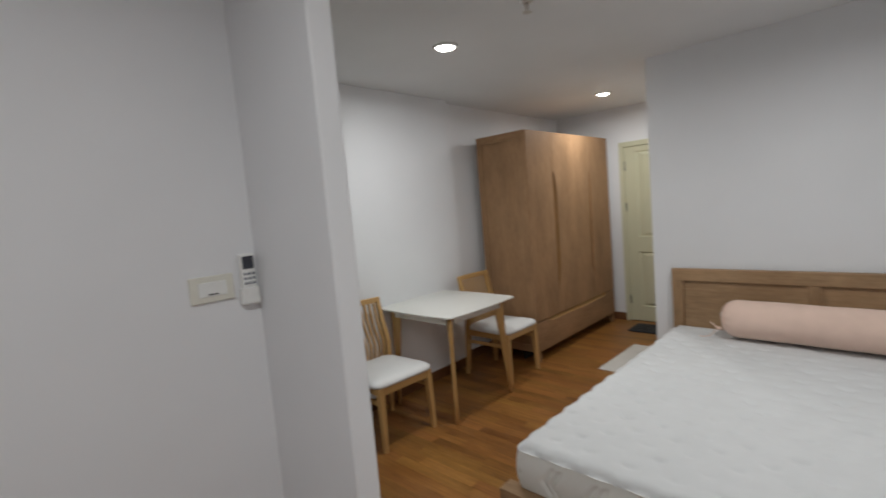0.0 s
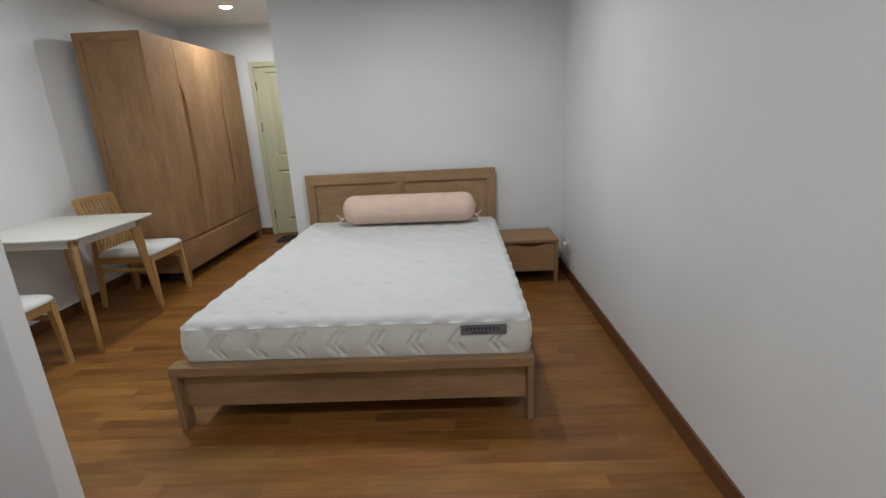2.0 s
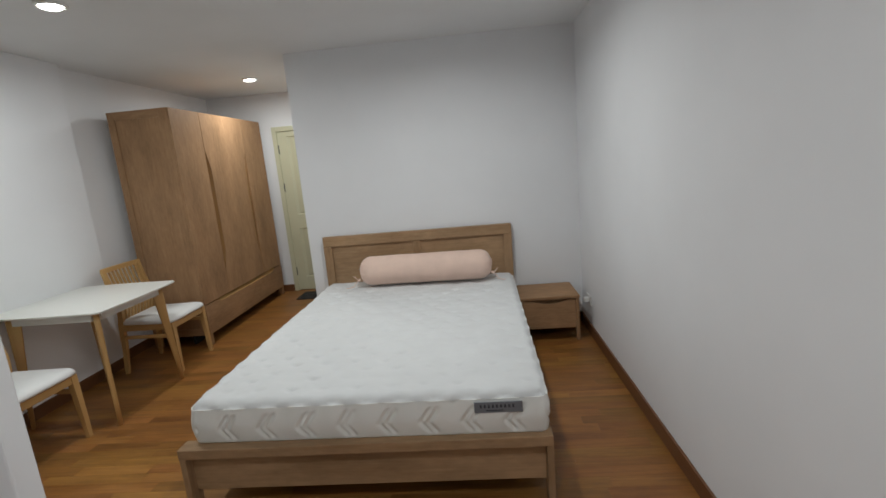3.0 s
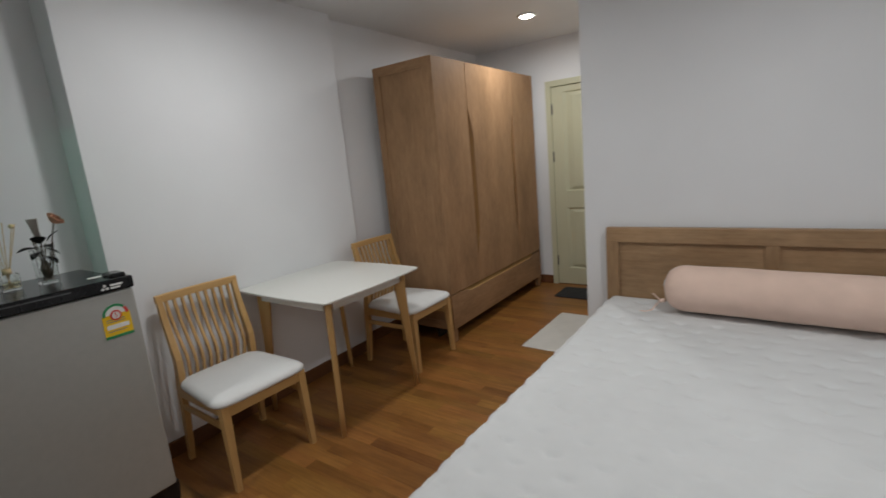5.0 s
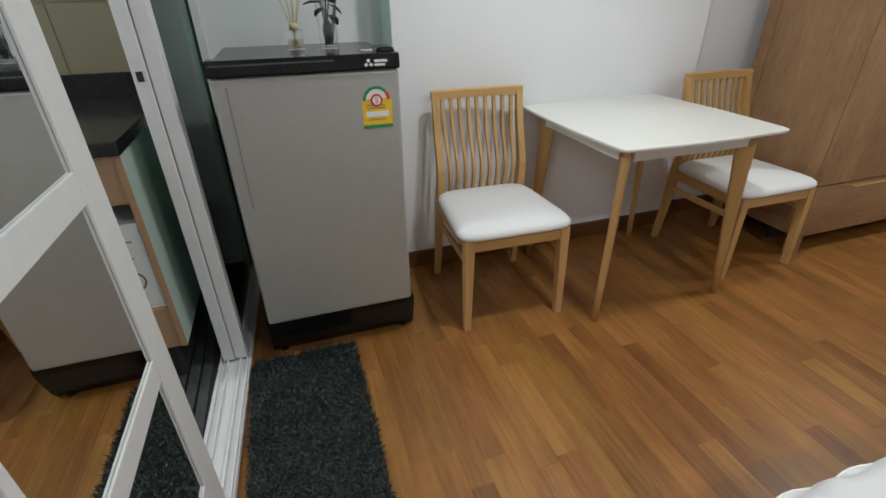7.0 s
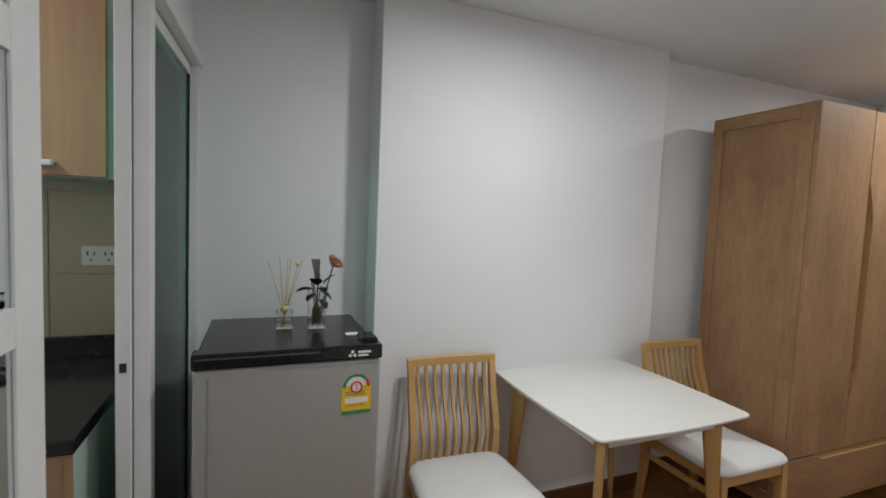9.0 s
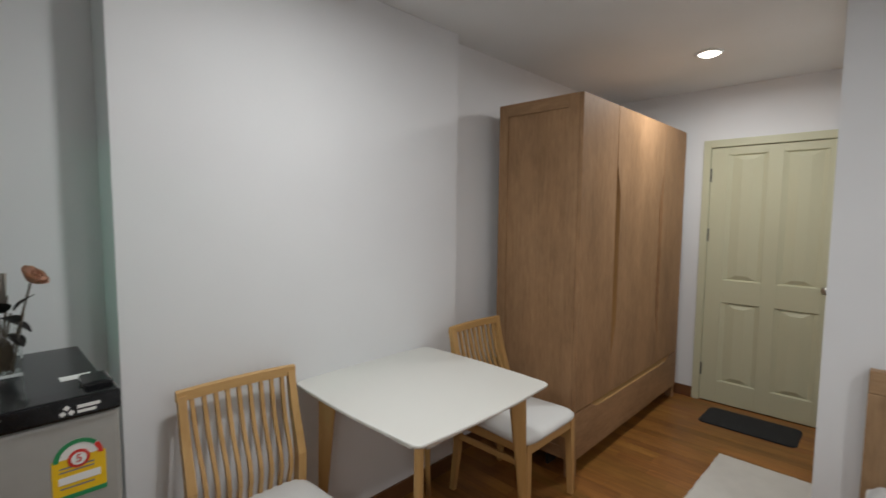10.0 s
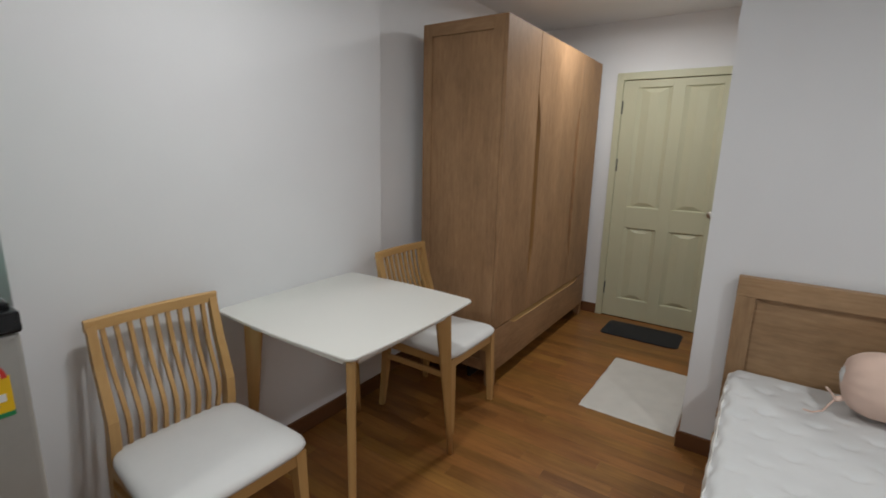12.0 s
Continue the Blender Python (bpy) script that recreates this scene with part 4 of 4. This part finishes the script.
# ---- on the fridge ----
def glass_jar(t, x, y, w, z0, z1, taper=1.0):
    ring = lambda k, z: [(x + sx * k, y + sy * k, z) for sx, sy in ((-1, -1), (1, -1), (1, 1), (-1, 1))]
    bm = bmesh.new()
    loft(bm, [ring(w, z0), ring(w * taper, z1), ring(w * taper - 0.003, z1), ring(w - 0.003, z0 + 0.008)])
    edges = [e for e in bm.edges if abs(e.verts[0].co.z - e.verts[1].co.z) > 0.02]
    bmesh.ops.bevel(bm, geom=edges, offset=0.003, segments=2, affect="EDGES")
    return part("glass_jar", bm, CLEAR, t, "clear square glass")


def reed_diffuser(x, y):
    z0 = 1.0465
    t = thing("reed_diffuser", (x, y, z0), "small square glass reed diffuser with pale sticks", "reed diffuser")
    glass_jar(t, x, y, 0.027, z0, z0 + 0.058)
    part("oil", boxed(x - 0.0235, x + 0.0235, y - 0.0235, y + 0.0235, z0 + 0.009, z0 + 0.030), OIL, t, "pale fragrance oil")
    part("neck", spin(bmesh.new(), x, y, [(0.014, z0 + 0.0585), (0.014, z0 + 0.078), (0.011, z0 + 0.078), (0.011, z0 + 0.0585)], 16), REED, t, "pale stopper collar", True)
    for dx, dy, h in ((0.01, -0.055, 0.235), (-0.03, -0.018, 0.245), (0.02, 0.018, 0.245), (-0.01, 0.058, 0.235), (0.025, 0.040, 0.225), (-0.03, 0.010, 0.24)):
        part("reed_stick", tube(bmesh.new(), (x - dx * 0.15, y - dy * 0.15, z0 + 0.01), (x + dx, y + dy, z0 + h), 0.0017, n=6), REED, t)
    bm = bmesh.new()
    bmesh.ops.create_icosphere(bm, subdivisions=2, radius=0.009, matrix=Matrix.Translation((x + 0.025, y + 0.040, z0 + 0.228)))
    for v in bm.verts:
        v.co += Vector((noise.noise(v.co * 220), noise.noise(v.co * 190 + Vector((3, 1, 2))), noise.noise(v.co * 200 + Vector((7, 7, 1))))) * 0.003
    part("dried_bloom", bm, REED, t, "tiny yellowish dried bloom", True)


def leaf_mesh(c, d, up, ln, w, fold=0.25):
    bm = bmesh.new()
    c, d, up = Vector(c), Vector(d).normalized(), Vector(up).normalized()
    s = d.cross(up).normalized()
    up = s.cross(d).normalized()
    rows = []
    for i in range(7):
        u = i / 6
        ww = w * math.sin(math.pi * (u * 0.94 + 0.03)) ** 0.8
        mid = c + d * ln * u + up * (-0.25 * ln * u * u)
        rows.append([bm.verts.new(mid - s * ww + up * ww * fold), bm.verts.new(mid), bm.verts.new(mid + s * ww + up * ww * fold)])
    for a, b in zip(rows, rows[1:]):
        for i in range(2):
            bm.faces.new((a[i], a[i + 1], b[i + 1], b[i]))
    ext = bmesh.ops.solidify(bm, geom=bm.faces[:], thickness=0.0008)
    return bm


def rose_vase(x, y):
    z0 = 1.0465
    t = thing("vase_with_dried_rose", (x, y, z0), "clear square glass vase holding a dried peach rose", "vase")
    glass_jar(t, x, y, 0.028, z0, z0 + 0.135, 1.12)
    stems = [((0.012, 0.012, 0.01), (-0.006, -0.012, 0.16)), ((-0.008, -0.012, 0.01), (0.010, 0.014, 0.15)), ((0.012, -0.010, 0.01), (-0.012, 0.004, 0.14)), ((0.0, 0.0, 0.01), (0.012, 0.054, 0.226)), ((0.01, -0.01, 0.01), (-0.01, 0.01, 0.19)), ((-0.01, 0.006, 0.01), (0.0, -0.020, 0.17)), ((0.004, 0.01, 0.01), (0.02, 0.035, 0.15))]
    for a, b in stems:
        part("stem", tube(bmesh.new(), Vector((x, y, z0)) + Vector(a), Vector((x, y, z0)) + Vector(b), 0.0028, 0.0022, 8), STEM, t)
    # crumpled filling low in the glass
    bm = bmesh.new()
    bmesh.ops.create_icosphere(bm, subdivisions=3, radius=1.0)
    for v in bm.verts:
        k = 1 + 0.35 * noise.noise(v.co * 2.3)
        v.co = Vector((x + v.co.x * 0.015 * k, y + v.co.y * 0.015 * k, z0 + 0.050 + v.co.z * 0.036 * k))
    part("dried_filling", bm, STEM, t, "dark dried stems and leaves in the glass", True)
    for c, d, ln, w in (((0, -0.01, 0.135), (0.1, -1, 0.15), 0.050, 0.024), ((0, -0.005, 0.12), (0.4, -0.8, -0.35), 0.034, 0.018), ((0.01, 0.01, 0.13), (0.3, 0.9, -0.4), 0.040, 0.020),
                        ((0, 0.0, 0.15), (0.5, -0.2, 0.6), 0.045, 0.020), ((0.01, 0.02, 0.155), (0.2, 0.5, 0.8), 0.045, 0.018), ((0, 0, 0.14), (0.7, 0.3, 0.1), 0.045, 0.017), ((0, 0.01, 0.10), (0.8, 0.5, -0.4), 0.04, 0.014)):
        part("dried_leaf", leaf_mesh(Vector((x, y, z0)) + Vector(c), d, (0, 0, 1), ln * 1.2, w * 1.15), LEAF, t)
    # grey tissue fan
    bm = bmesh.new()
    rings = []
    for i in range(9):
        u = i / 8
        yy = y - 0.012 + 0.034 * u - 0.01
        zig = 0.004 * (1 if i % 2 else -1)
        rings.append([(x - 0.004 + zig, y - 0.002 + 0.008 * u, z0 + 0.15), (x - 0.004 + zig, yy, z0 + 0.245), (x - 0.003 + zig, yy, z0 + 0.245), (x - 0.003 + zig, y - 0.002 + 0.008 * u, z0 + 0.15)])
    part("tissue_fan", loft(bm, rings), WRAP, t, "grey pleated tissue behind the rose")
    # the bloom: nested cupped petals about a leaning axis
    c = Vector((x + 0.013, y + 0.055, z0 + 0.230))
    ax = Vector((0.35, 0.55, 0.65)).normalized()
    s = ax.orthogonal().normalized()
    q = ax.cross(s)
    for layer, (rad, cnt, hh) in enumerate(((0.007, 3, 0.026), (0.013, 5, 0.028), (0.019, 6, 0.026), (0.024, 6, 0.021))):
        for k in range(cnt):
            bm = bmesh.new()
            a0 = 2 * math.pi * (k + layer * 0.37) / cnt
            half = math.pi / cnt * 1.35
            g = []
            for i in range(5):
                a = a0 - half + 2 * half * i / 4
                row = []
                for j in range(5):
                    v = j / 4
                    r = rad * (0.35 + 0.75 * v ** 0.7) + (0.005 * v * v if layer > 1 else -0.002 * v)
                    r *= 1 + 0.10 * noise.noise(Vector((a * 3, v * 4, layer)))
                    p = c + (s * math.cos(a) + q * math.sin(a)) * r + ax * (hh * v * (1 - 0.15 * abs(i - 2) / 2) - 0.008)
                    row.append(bm.verts.new(p))
                g.append(row)
            for A, B in zip(g, g[1:]):
                for j in range(4):
                    bm.faces.new((A[j], A[j + 1], B[j + 1], B[j]))
            bmesh.ops.solidify(bm, geom=bm.faces[:], thickness=0.0007)
            part("petal", bm, ROSE, t, "", True)


reed_diffuser(-1.975, 1.713)
rose_vase(-1.962, 1.821)


# ---- the mirrored panel beside the sliding door ----
def grid_mirror():
    x0, x1, ya = -1.004, -0.578, 1.3562
    z0, z1 = 0.032, 1.996
    t = thing("grid_mirror", ((x0 + x1) / 2, ya, z0), "tall mirrored panel in a white frame with crossbars", "mirror")
    part("backing", boxed(x0, x1, ya, 1.3632, z0, z1, 0.002), ALU, t)
    part("mirror_glass", boxed(x0 + 0.004, x1 - 0.004, 1.3635, 1.3675, z0 + 0.004, z1 - 0.004), MIRROR, t, "silvered mirror glass")
    for a, b in ((x0 - 0.001, x0 + 0.071), (x1 - 0.014, x1 + 0.001)):
        part("stile", boxed(a, b, 1.3677, 1.3725, z0, z1, 0.001), ALU, t)
    for i in range(7):
        zc = (0.055, 0.328, 0.655, 0.982, 1.309, 1.636, 1.973)[i]
        part("crossbar", boxed(x0 + 0.071, x1 - 0.014, 1.3677, 1.3722, zc - 0.023, zc + 0.023, 0.001), ALU, t)


grid_mirror()


# ---- switch and remote on the partition ----
def switch_plate():
    x = -0.72
    t = thing("light_switch", (x, 1.0, 1.275), "cream wall switch plate with a wide rocker", "switch")
    part("plate", boxed(x, x + 0.008, 0.948, 1.060, 1.268, 1.338, 0.003), CREAM, t)
    part("rocker", boxed(x + 0.008, x + 0.011, 0.968, 1.040, 1.284, 1.322, 0.002), WHITE, t)
    part("marker", boxed(x + 0.011, x + 0.0115, 0.992, 1.017, 1.288, 1.291), DARK, t)


def remote():
    x = -0.72
    t = thing("air_conditioner_remote", (x, 1.098, 1.25), "white air conditioner remote in a wall holder", "remote")
    part("holder", boxed(x, x + 0.026, 1.073, 1.123, 1.245, 1.292, 0.004), WHITE, t, "white plastic wall holder")
    part("handset", boxed(x + 0.006, x + 0.022, 1.078, 1.118, 1.255, 1.385, 0.004), WHITE, t)
    part("screen", boxed(x + 0.0221, x + 0.0232, 1.083, 1.114, 1.343, 1.378, 0.001), TAG_MARK, t, "dark grey display")
    for r in range(3):
        for c in range(3):
            part("button", boxed(x + 0.022, x + 0.024, 1.084 + c * 0.0115, 1.092 + c * 0.0115, 1.300 + r * 0.013, 1.307 + r * 0.013, 0.001), TAG, t)


switch_plate()
remote()


# ---- white unit high on the passage wall ----
def wall_unit():
    x = CORNER
    t = thing("wall_unit", (x, 4.75, 1.95), "white rounded unit high on the passage wall", "wall unit")
    n = 14
    ring = [(0.0, 1.955), (-0.029, 1.957)] + [(-0.029 - 0.010 * math.sin(math.pi * i / n), 1.96 + 0.155 * i / n) for i in range(1, n)] + [(-0.03, 2.117), (0.0, 2.12)]
    part("casing", loft(bmesh.new(), [[(x + a, y, z) for a, z in ring] for y in (4.58, 4.59, 4.89, 4.90)]), WHITE, t, "", True)
    part("grille", boxed(x - 0.0405, x - 0.038, 4.62, 4.86, 2.03, 2.034), DARK, t)


wall_unit()


# ---- outlet by the nightstand ----
def wall_outlet():
    x = EAST
    t = thing("wall_outlet", (x, 3.80, 0.25), "white wall outlet with a plugged white adaptor", "outlet")
    part("plate", boxed(x - 0.008, x, 3.74, 3.86, 0.235, 0.31, 0.003), WHITE, t)
    part("plug", boxed(x - 0.045, x - 0.008, 3.77, 3.81, 0.255, 0.293, 0.008), WHITE, t)


wall_outlet()


# ---- kitchen behind the sliding door ----
def tile_wall():
    t = thing("tile_backsplash", (NICHE, 0.6, 0.88), "beige-green ceramic wall tiles above the counter", "tiles", "", "structure")
    part("grout_bed", boxed(NICHE, NICHE + 0.004, SOUTH, 1.245, 0.90, 1.60), GROUT, t)
    ys = [1.243] + [1.222 - 0.302 * k for k in range(7)]
    for r, (za, zb) in enumerate(((0.90, 1.193), (1.196, 1.496))):
        for yy in ys:
            low = 1.225 if yy > 1.23 else yy - 0.299
            part("tile", boxed(NICHE + 0.004, NICHE + 0.010, max(low, SOUTH), yy, za, zb, 0.001, 1), TILE, t)


tile_wall()


def base_cabinet():
    x0, x1, y0, y1 = NICHE + 0.012, -1.635, 0.10, 1.208
    t = thing("kitchen_base_cabinet", ((x0 + x1) / 2, (y0 + y1) / 2, 0), "wood-fronted kitchen base cabinet with an open shelf", "cabinet")
    part("side_panel", boxed(x0, x1, y1 - 0.018, y1, 0.19, 0.842, 0.002), CAB_SIDE, t, "pale green side board")
    part("side_panel", boxed(x0, x1, y0, y0 + 0.018, 0.19, 0.842, 0.002), CAB_SIDE, t)
    part("edge_strip", boxed(x1 + 0.0005, x1 + 0.004, y1 - 0.018, y1, 0.19, 0.842), CAB_WOOD, t)
    part("top_front", boxed(x1 - 0.018, x1, y0 + 0.018, y1 - 0.018, 0.70, 0.842, 0.002), CAB_WOOD, t)
    part("bottom_front", boxed(x1 - 0.018, x1, y0 + 0.018, y1 - 0.018, 0.19, 0.345, 0.002), CAB_WOOD, t)
    part("shelf", boxed(x0, x1 - 0.018, y0 + 0.018, y1 - 0.018, 0.327, 0.345, 0.001), WHITE, t, "white shelf board")
    part("back_board", boxed(x0, x0 + 0.01, y0 + 0.018, y1 - 0.018, 0.345, 0.842), CAB_SIDE, t)
    for fy in (y0 + 0.05, y1 - 0.07):
        for fx in (x0 + 0.05, x1 - 0.08):
            part("foot", spin(bmesh.new(), fx, fy, [(0.02, 0.0), (0.018, 0.19)], 10), DARK, t)


base_cabinet()
worktop = thing("kitchen_worktop", (-1.95, 0.6, 0.842), "black granite kitchen worktop with upstand", "worktop")
part("slab", boxed(NICHE + 0.011, -1.612, 0.06, 1.216, 0.842, 0.88, 0.004), GRANITE, worktop)
part("upstand", boxed(NICHE + 0.011, NICHE + 0.028, 0.06, 1.216, 0.8802, 0.963, 0.002), GRANITE, worktop)


def carton():
    t = thing("printed_carton", (-1.72, 1.15, 0.3455), "white printed appliance carton on the open shelf", "carton")
    part("box", boxed(-1.98, -1.663, 0.92, 1.178, 0.3455, 0.63, 0.003), WHITE, t)
    f = -1.663
    for k, (ya, yb, za) in enumerate(((1.06, 1.13, 0.60), (1.07, 1.15, 0.57), (1.06, 1.12, 0.54), (1.07, 1.14, 0.515))):
        part("printed_bar", boxed(f, f + 0.0012, ya, yb, za, za + 0.007), PRINT, t)
    bm = bmesh.new()
    n = 24
    for i in range(n):
        a, b = 2 * math.pi * i / n, 2 * math.pi * (i + 1) / n
        q = [(f + 0.0012, 1.118 + r * math.cos(w), 0.44 + r * math.sin(w)) for r, w in ((0.028, a), (0.034, a), (0.034, b), (0.028, b))]
        bm.faces.new([bm.verts.new(p) for p in q])
    part("printed_ring", bm, PRINT_RED, t)


carton()


def wall_cabinet():
    x0, x1, y0, y1, z0, z1 = NICHE + 0.012, -2.00, 0.20, 1.206, 1.530, 2.25
    t = thing("kitchen_wall_cabinet", ((x0 + x1) / 2, (y0 + y1) / 2, z0), "wood-fronted wall cabinet over the counter", "cabinet")
    part("body", boxed(x0, x1 - 0.02, y0, y1, z0, z1, 0.002), CAB_SIDE, t, "pale green carcass")
    for a, b in ((y0, 0.70), (0.704, y1 - 0.02)):
        d = part("door", boxed(x1 - 0.018, x1, a, b, z0 + 0.004, z1, 0.002), CAB_WOOD, t)
        if a > y0:
            part("handle", boxed(x1, x1 + 0.022, 1.015, 1.058, 1.560, 1.577, 0.003), ALU, d, "short white metal handle")


wall_cabinet()


def kitchen_outlet():
    x = NICHE + 0.0105
    t = thing("kitchen_outlet", (x, 1.09, 1.20), "white double socket plate on the tiles", "outlet")
    part("plate", boxed(x, x + 0.009, 1.020, 1.140, 1.226, 1.297, 0.003), WHITE, t)
    for cy in (1.050, 1.105):
        for dy in (-0.010, 0.010):
            part("slot", boxed(x + 0.009, x + 0.0096, cy + dy - 0.0025, cy + dy + 0.0025, 1.263, 1.277), DARK, t)
        part("slot", boxed(x + 0.009, x + 0.0096, cy - 0.003, cy + 0.003, 1.243, 1.250), DARK, t)


kitchen_outlet()

deck = thing("deck_mat", (-1.3, 0.9, 0.0), "dark grey slatted deck tiles on the kitchen floor", "deck", "", "structure")
for i in range(22):
    yy = 1.235 - i * 0.042
    part("slat", boxed(-2.30, -0.862, yy - 0.034, yy, 0.0005, 0.016, 0.002, 1), DECK, deck)


# ---- rugs ----
def rug(name, x0, x1, y0, y1, h, mat, label, turn=0.0, ragged=0.004, seed=1.0, rad=0.0):
    bm = bmesh.new()
    nx, ny = 60, 60
    cx, cy = (x0 + x1) / 2, (y0 + y1) / 2
    g = []
    for j in range(ny + 1):
        row = []
        for i in range(nx + 1):
            u, v = i / nx, j / ny
            x, y = x0 + (x1 - x0) * u, y0 + (y1 - y0) * v
            e = min(u, 1 - u, v, 1 - v)
            if rad:
                ax, ay = abs(x - cx) - ((x1 - x0) / 2 - rad), abs(y - cy) - ((y1 - y0) / 2 - rad)
                if ax > 0 and ay > 0:
                    k = max(ax, ay) / math.hypot(ax, ay)
                    x = cx + math.copysign((x1 - x0) / 2 - rad + ax * k, x - cx)
                    y = cy + math.copysign((y1 - y0) / 2 - rad + ay * k, y - cy)
            x += ragged * noise.noise(Vector((x * 25, y * 25, seed)))
            y += ragged * noise.noise(Vector((x * 25, y * 25, seed + 9)))
            z = h * min(1, e / 0.02) ** 0.5 if e > 0 else 0.0006
            z += (0.25 * h) * noise.noise(Vector((x * 60, y * 60, seed))) * min(1, e / 0.02)
            row.append(bm.verts.new((x, y, max(z, 0.0006))))
        g.append(row)
    for a, b in zip(g, g[1:]):
        for i in range(nx):
            bm.faces.new((a[i], a[i + 1], b[i + 1], b[i]))
    bmesh.ops.rotate(bm, verts=bm.verts, cent=(cx, cy, 0), matrix=Matrix.Rotation(radians(turn), 3, "Z"))
    return single(name, bm, mat, (cx, cy, 0), label, "rug", "", "", True)


shag = rug("shag_rug", -1.680, -0.98, 1.375, 1.752, 0.016, SHAG, "dark green-grey shaggy rug before the sliding door", 0, 0.008)
def pile(parent, x0, x1, y0, y1, count, ln, mat):
    """Bent tufts standing on the rug, joined into one mesh."""
    rng = random.Random(5)
    verts, faces = [], []
    base = origin(parent)
    for _ in range(count):
        x, y = rng.uniform(x0, x1), rng.uniform(y0, y1)
        field = 3.0 * noise.noise(Vector((x * 6, y * 6, 2.0)))
        a = field * 0.8 + rng.uniform(-2.6, 2.6)
        lean = rng.uniform(0.3, 1.0) * ln
        h = ln * rng.uniform(0.5, 1.0)
        dx, dy = math.cos(a), math.sin(a)
        w = 0.0022
        n = len(verts)
        for u, hh, ww in ((0.0, 0.006, w), (0.45, 0.75, w * 0.9), (1.0, 1.0, w * 0.4)):
            px, py = x + dx * lean * u, y + dy * lean * u
            pz = 0.008 + h * hh
            verts += [(px - dy * ww - base.x, py + dx * ww - base.y, pz), (px + dy * ww - base.x, py - dx * ww - base.y, pz)]
        faces += [(n, n + 1, n + 3, n + 2), (n + 2, n + 3, n + 5, n + 4)]
    me = bpy.data.meshes.new("pile")
    me.from_pydata(verts, [], faces)
    me.materials.append(mat)
    ob = new("pile", me)
    ob.parent = parent
    return tagged(ob, "shaggy dark pile", "", "", "stuff")


pile(shag, -1.680, -0.98, 1.377, 1.752, 18000, 0.020, TUFT)
rug("floor_rug", -1.145, -0.655, 4.12, 4.88, 0.008, WHITE_RUG, "off-white low-pile rug on the passage floor", -1.0, 0.004, 3)
rug("doormat", -1.372, -0.81, 5.278, 5.61, 0.007, BLACK_MAT, "black doormat in front of the entrance door", 0, 0.002, 5, 0.045)


# ---- floor planks ----
def planks():
    w, gap, depth = 0.0700, 0.0002, 0.011
    rng = random.Random(11)
    cells = []
    y = SOUTH
    row = 0
    while y < DOORWALL:
        x = NICHE - rng.random() * 0.6
        while x < EAST:
            ln = rng.choice((0.4, 0.55, 0.7, 0.9))
            a, b = max(x, NICHE), min(x + ln, EAST)
            if b - a > 0.02:
                cells.append((a, b, y, min(y + w, DOORWALL)))
            x += ln
        y += w
        row += 1
    own, rest = [], []
    for a, b, c, d in cells:
        if c < 1.32:
            if b < -0.76:
                continue
            a = max(a, -0.78)
        if c > HEAD and a > CORNER:
            continue
        near = 1.35 <= c <= 4.0 and not (a > -0.5 and b < 1.0 and c > 2.1)
        (own if near and len(own) < 300 else rest).append((a, b, c, d))
    cache = {}
    def slab(bm, lx, ly):
        k = 0.0003
        ring = lambda i, z: [(i, i, z), (lx - gap - i, i, z), (lx - gap - i, ly - gap - i, z), (i, ly - gap - i, z)]
        return loft(bm, [ring(0, -depth), ring(0, -k), ring(k, 0)])
    for a, b, c, d in own:
        key = (round(b - a, 3), round(d - c, 3))
        if key not in cache:
            bm = slab(bmesh.new(), *key)
            me = bpy.data.meshes.new("plank")
            bmesh.ops.recalc_face_normals(bm, faces=bm.faces)
            bm.to_mesh(me)
            bm.free()
            me.materials.append(PLANK)
            cache[key] = me
        ob = new("plank", cache[key])
        ob.location = (a, c, 0)
        ob.parent = floor
    verts, faces = [], []
    for a, b, c, d in rest:
        lx, ly, k = b - a, d - c, 0.0003
        base = len(verts)
        for i, z in ((0, -depth), (0, -k), (k, 0)):
            verts += [(a + i, c + i, z), (a + lx - gap - i, c + i, z), (a + lx - gap - i, c + ly - gap - i, z), (a + i, c + ly - gap - i, z)]
        for L in (0, 4):
            for q in range(4):
                faces.append((base + L + q, base + L + (q + 1) % 4, base + L + 4 + (q + 1) % 4, base + L + 4 + q))
        faces.append(tuple(base + 8 + q for q in range(4)))
    me = bpy.data.meshes.new("planks")
    me.from_pydata(verts, [], faces)
    me.materials.append(PLANK)
    ob = new("planks", me)
    ob.parent = floor
    tagged(ob, "", "", "", "stuff")


planks()
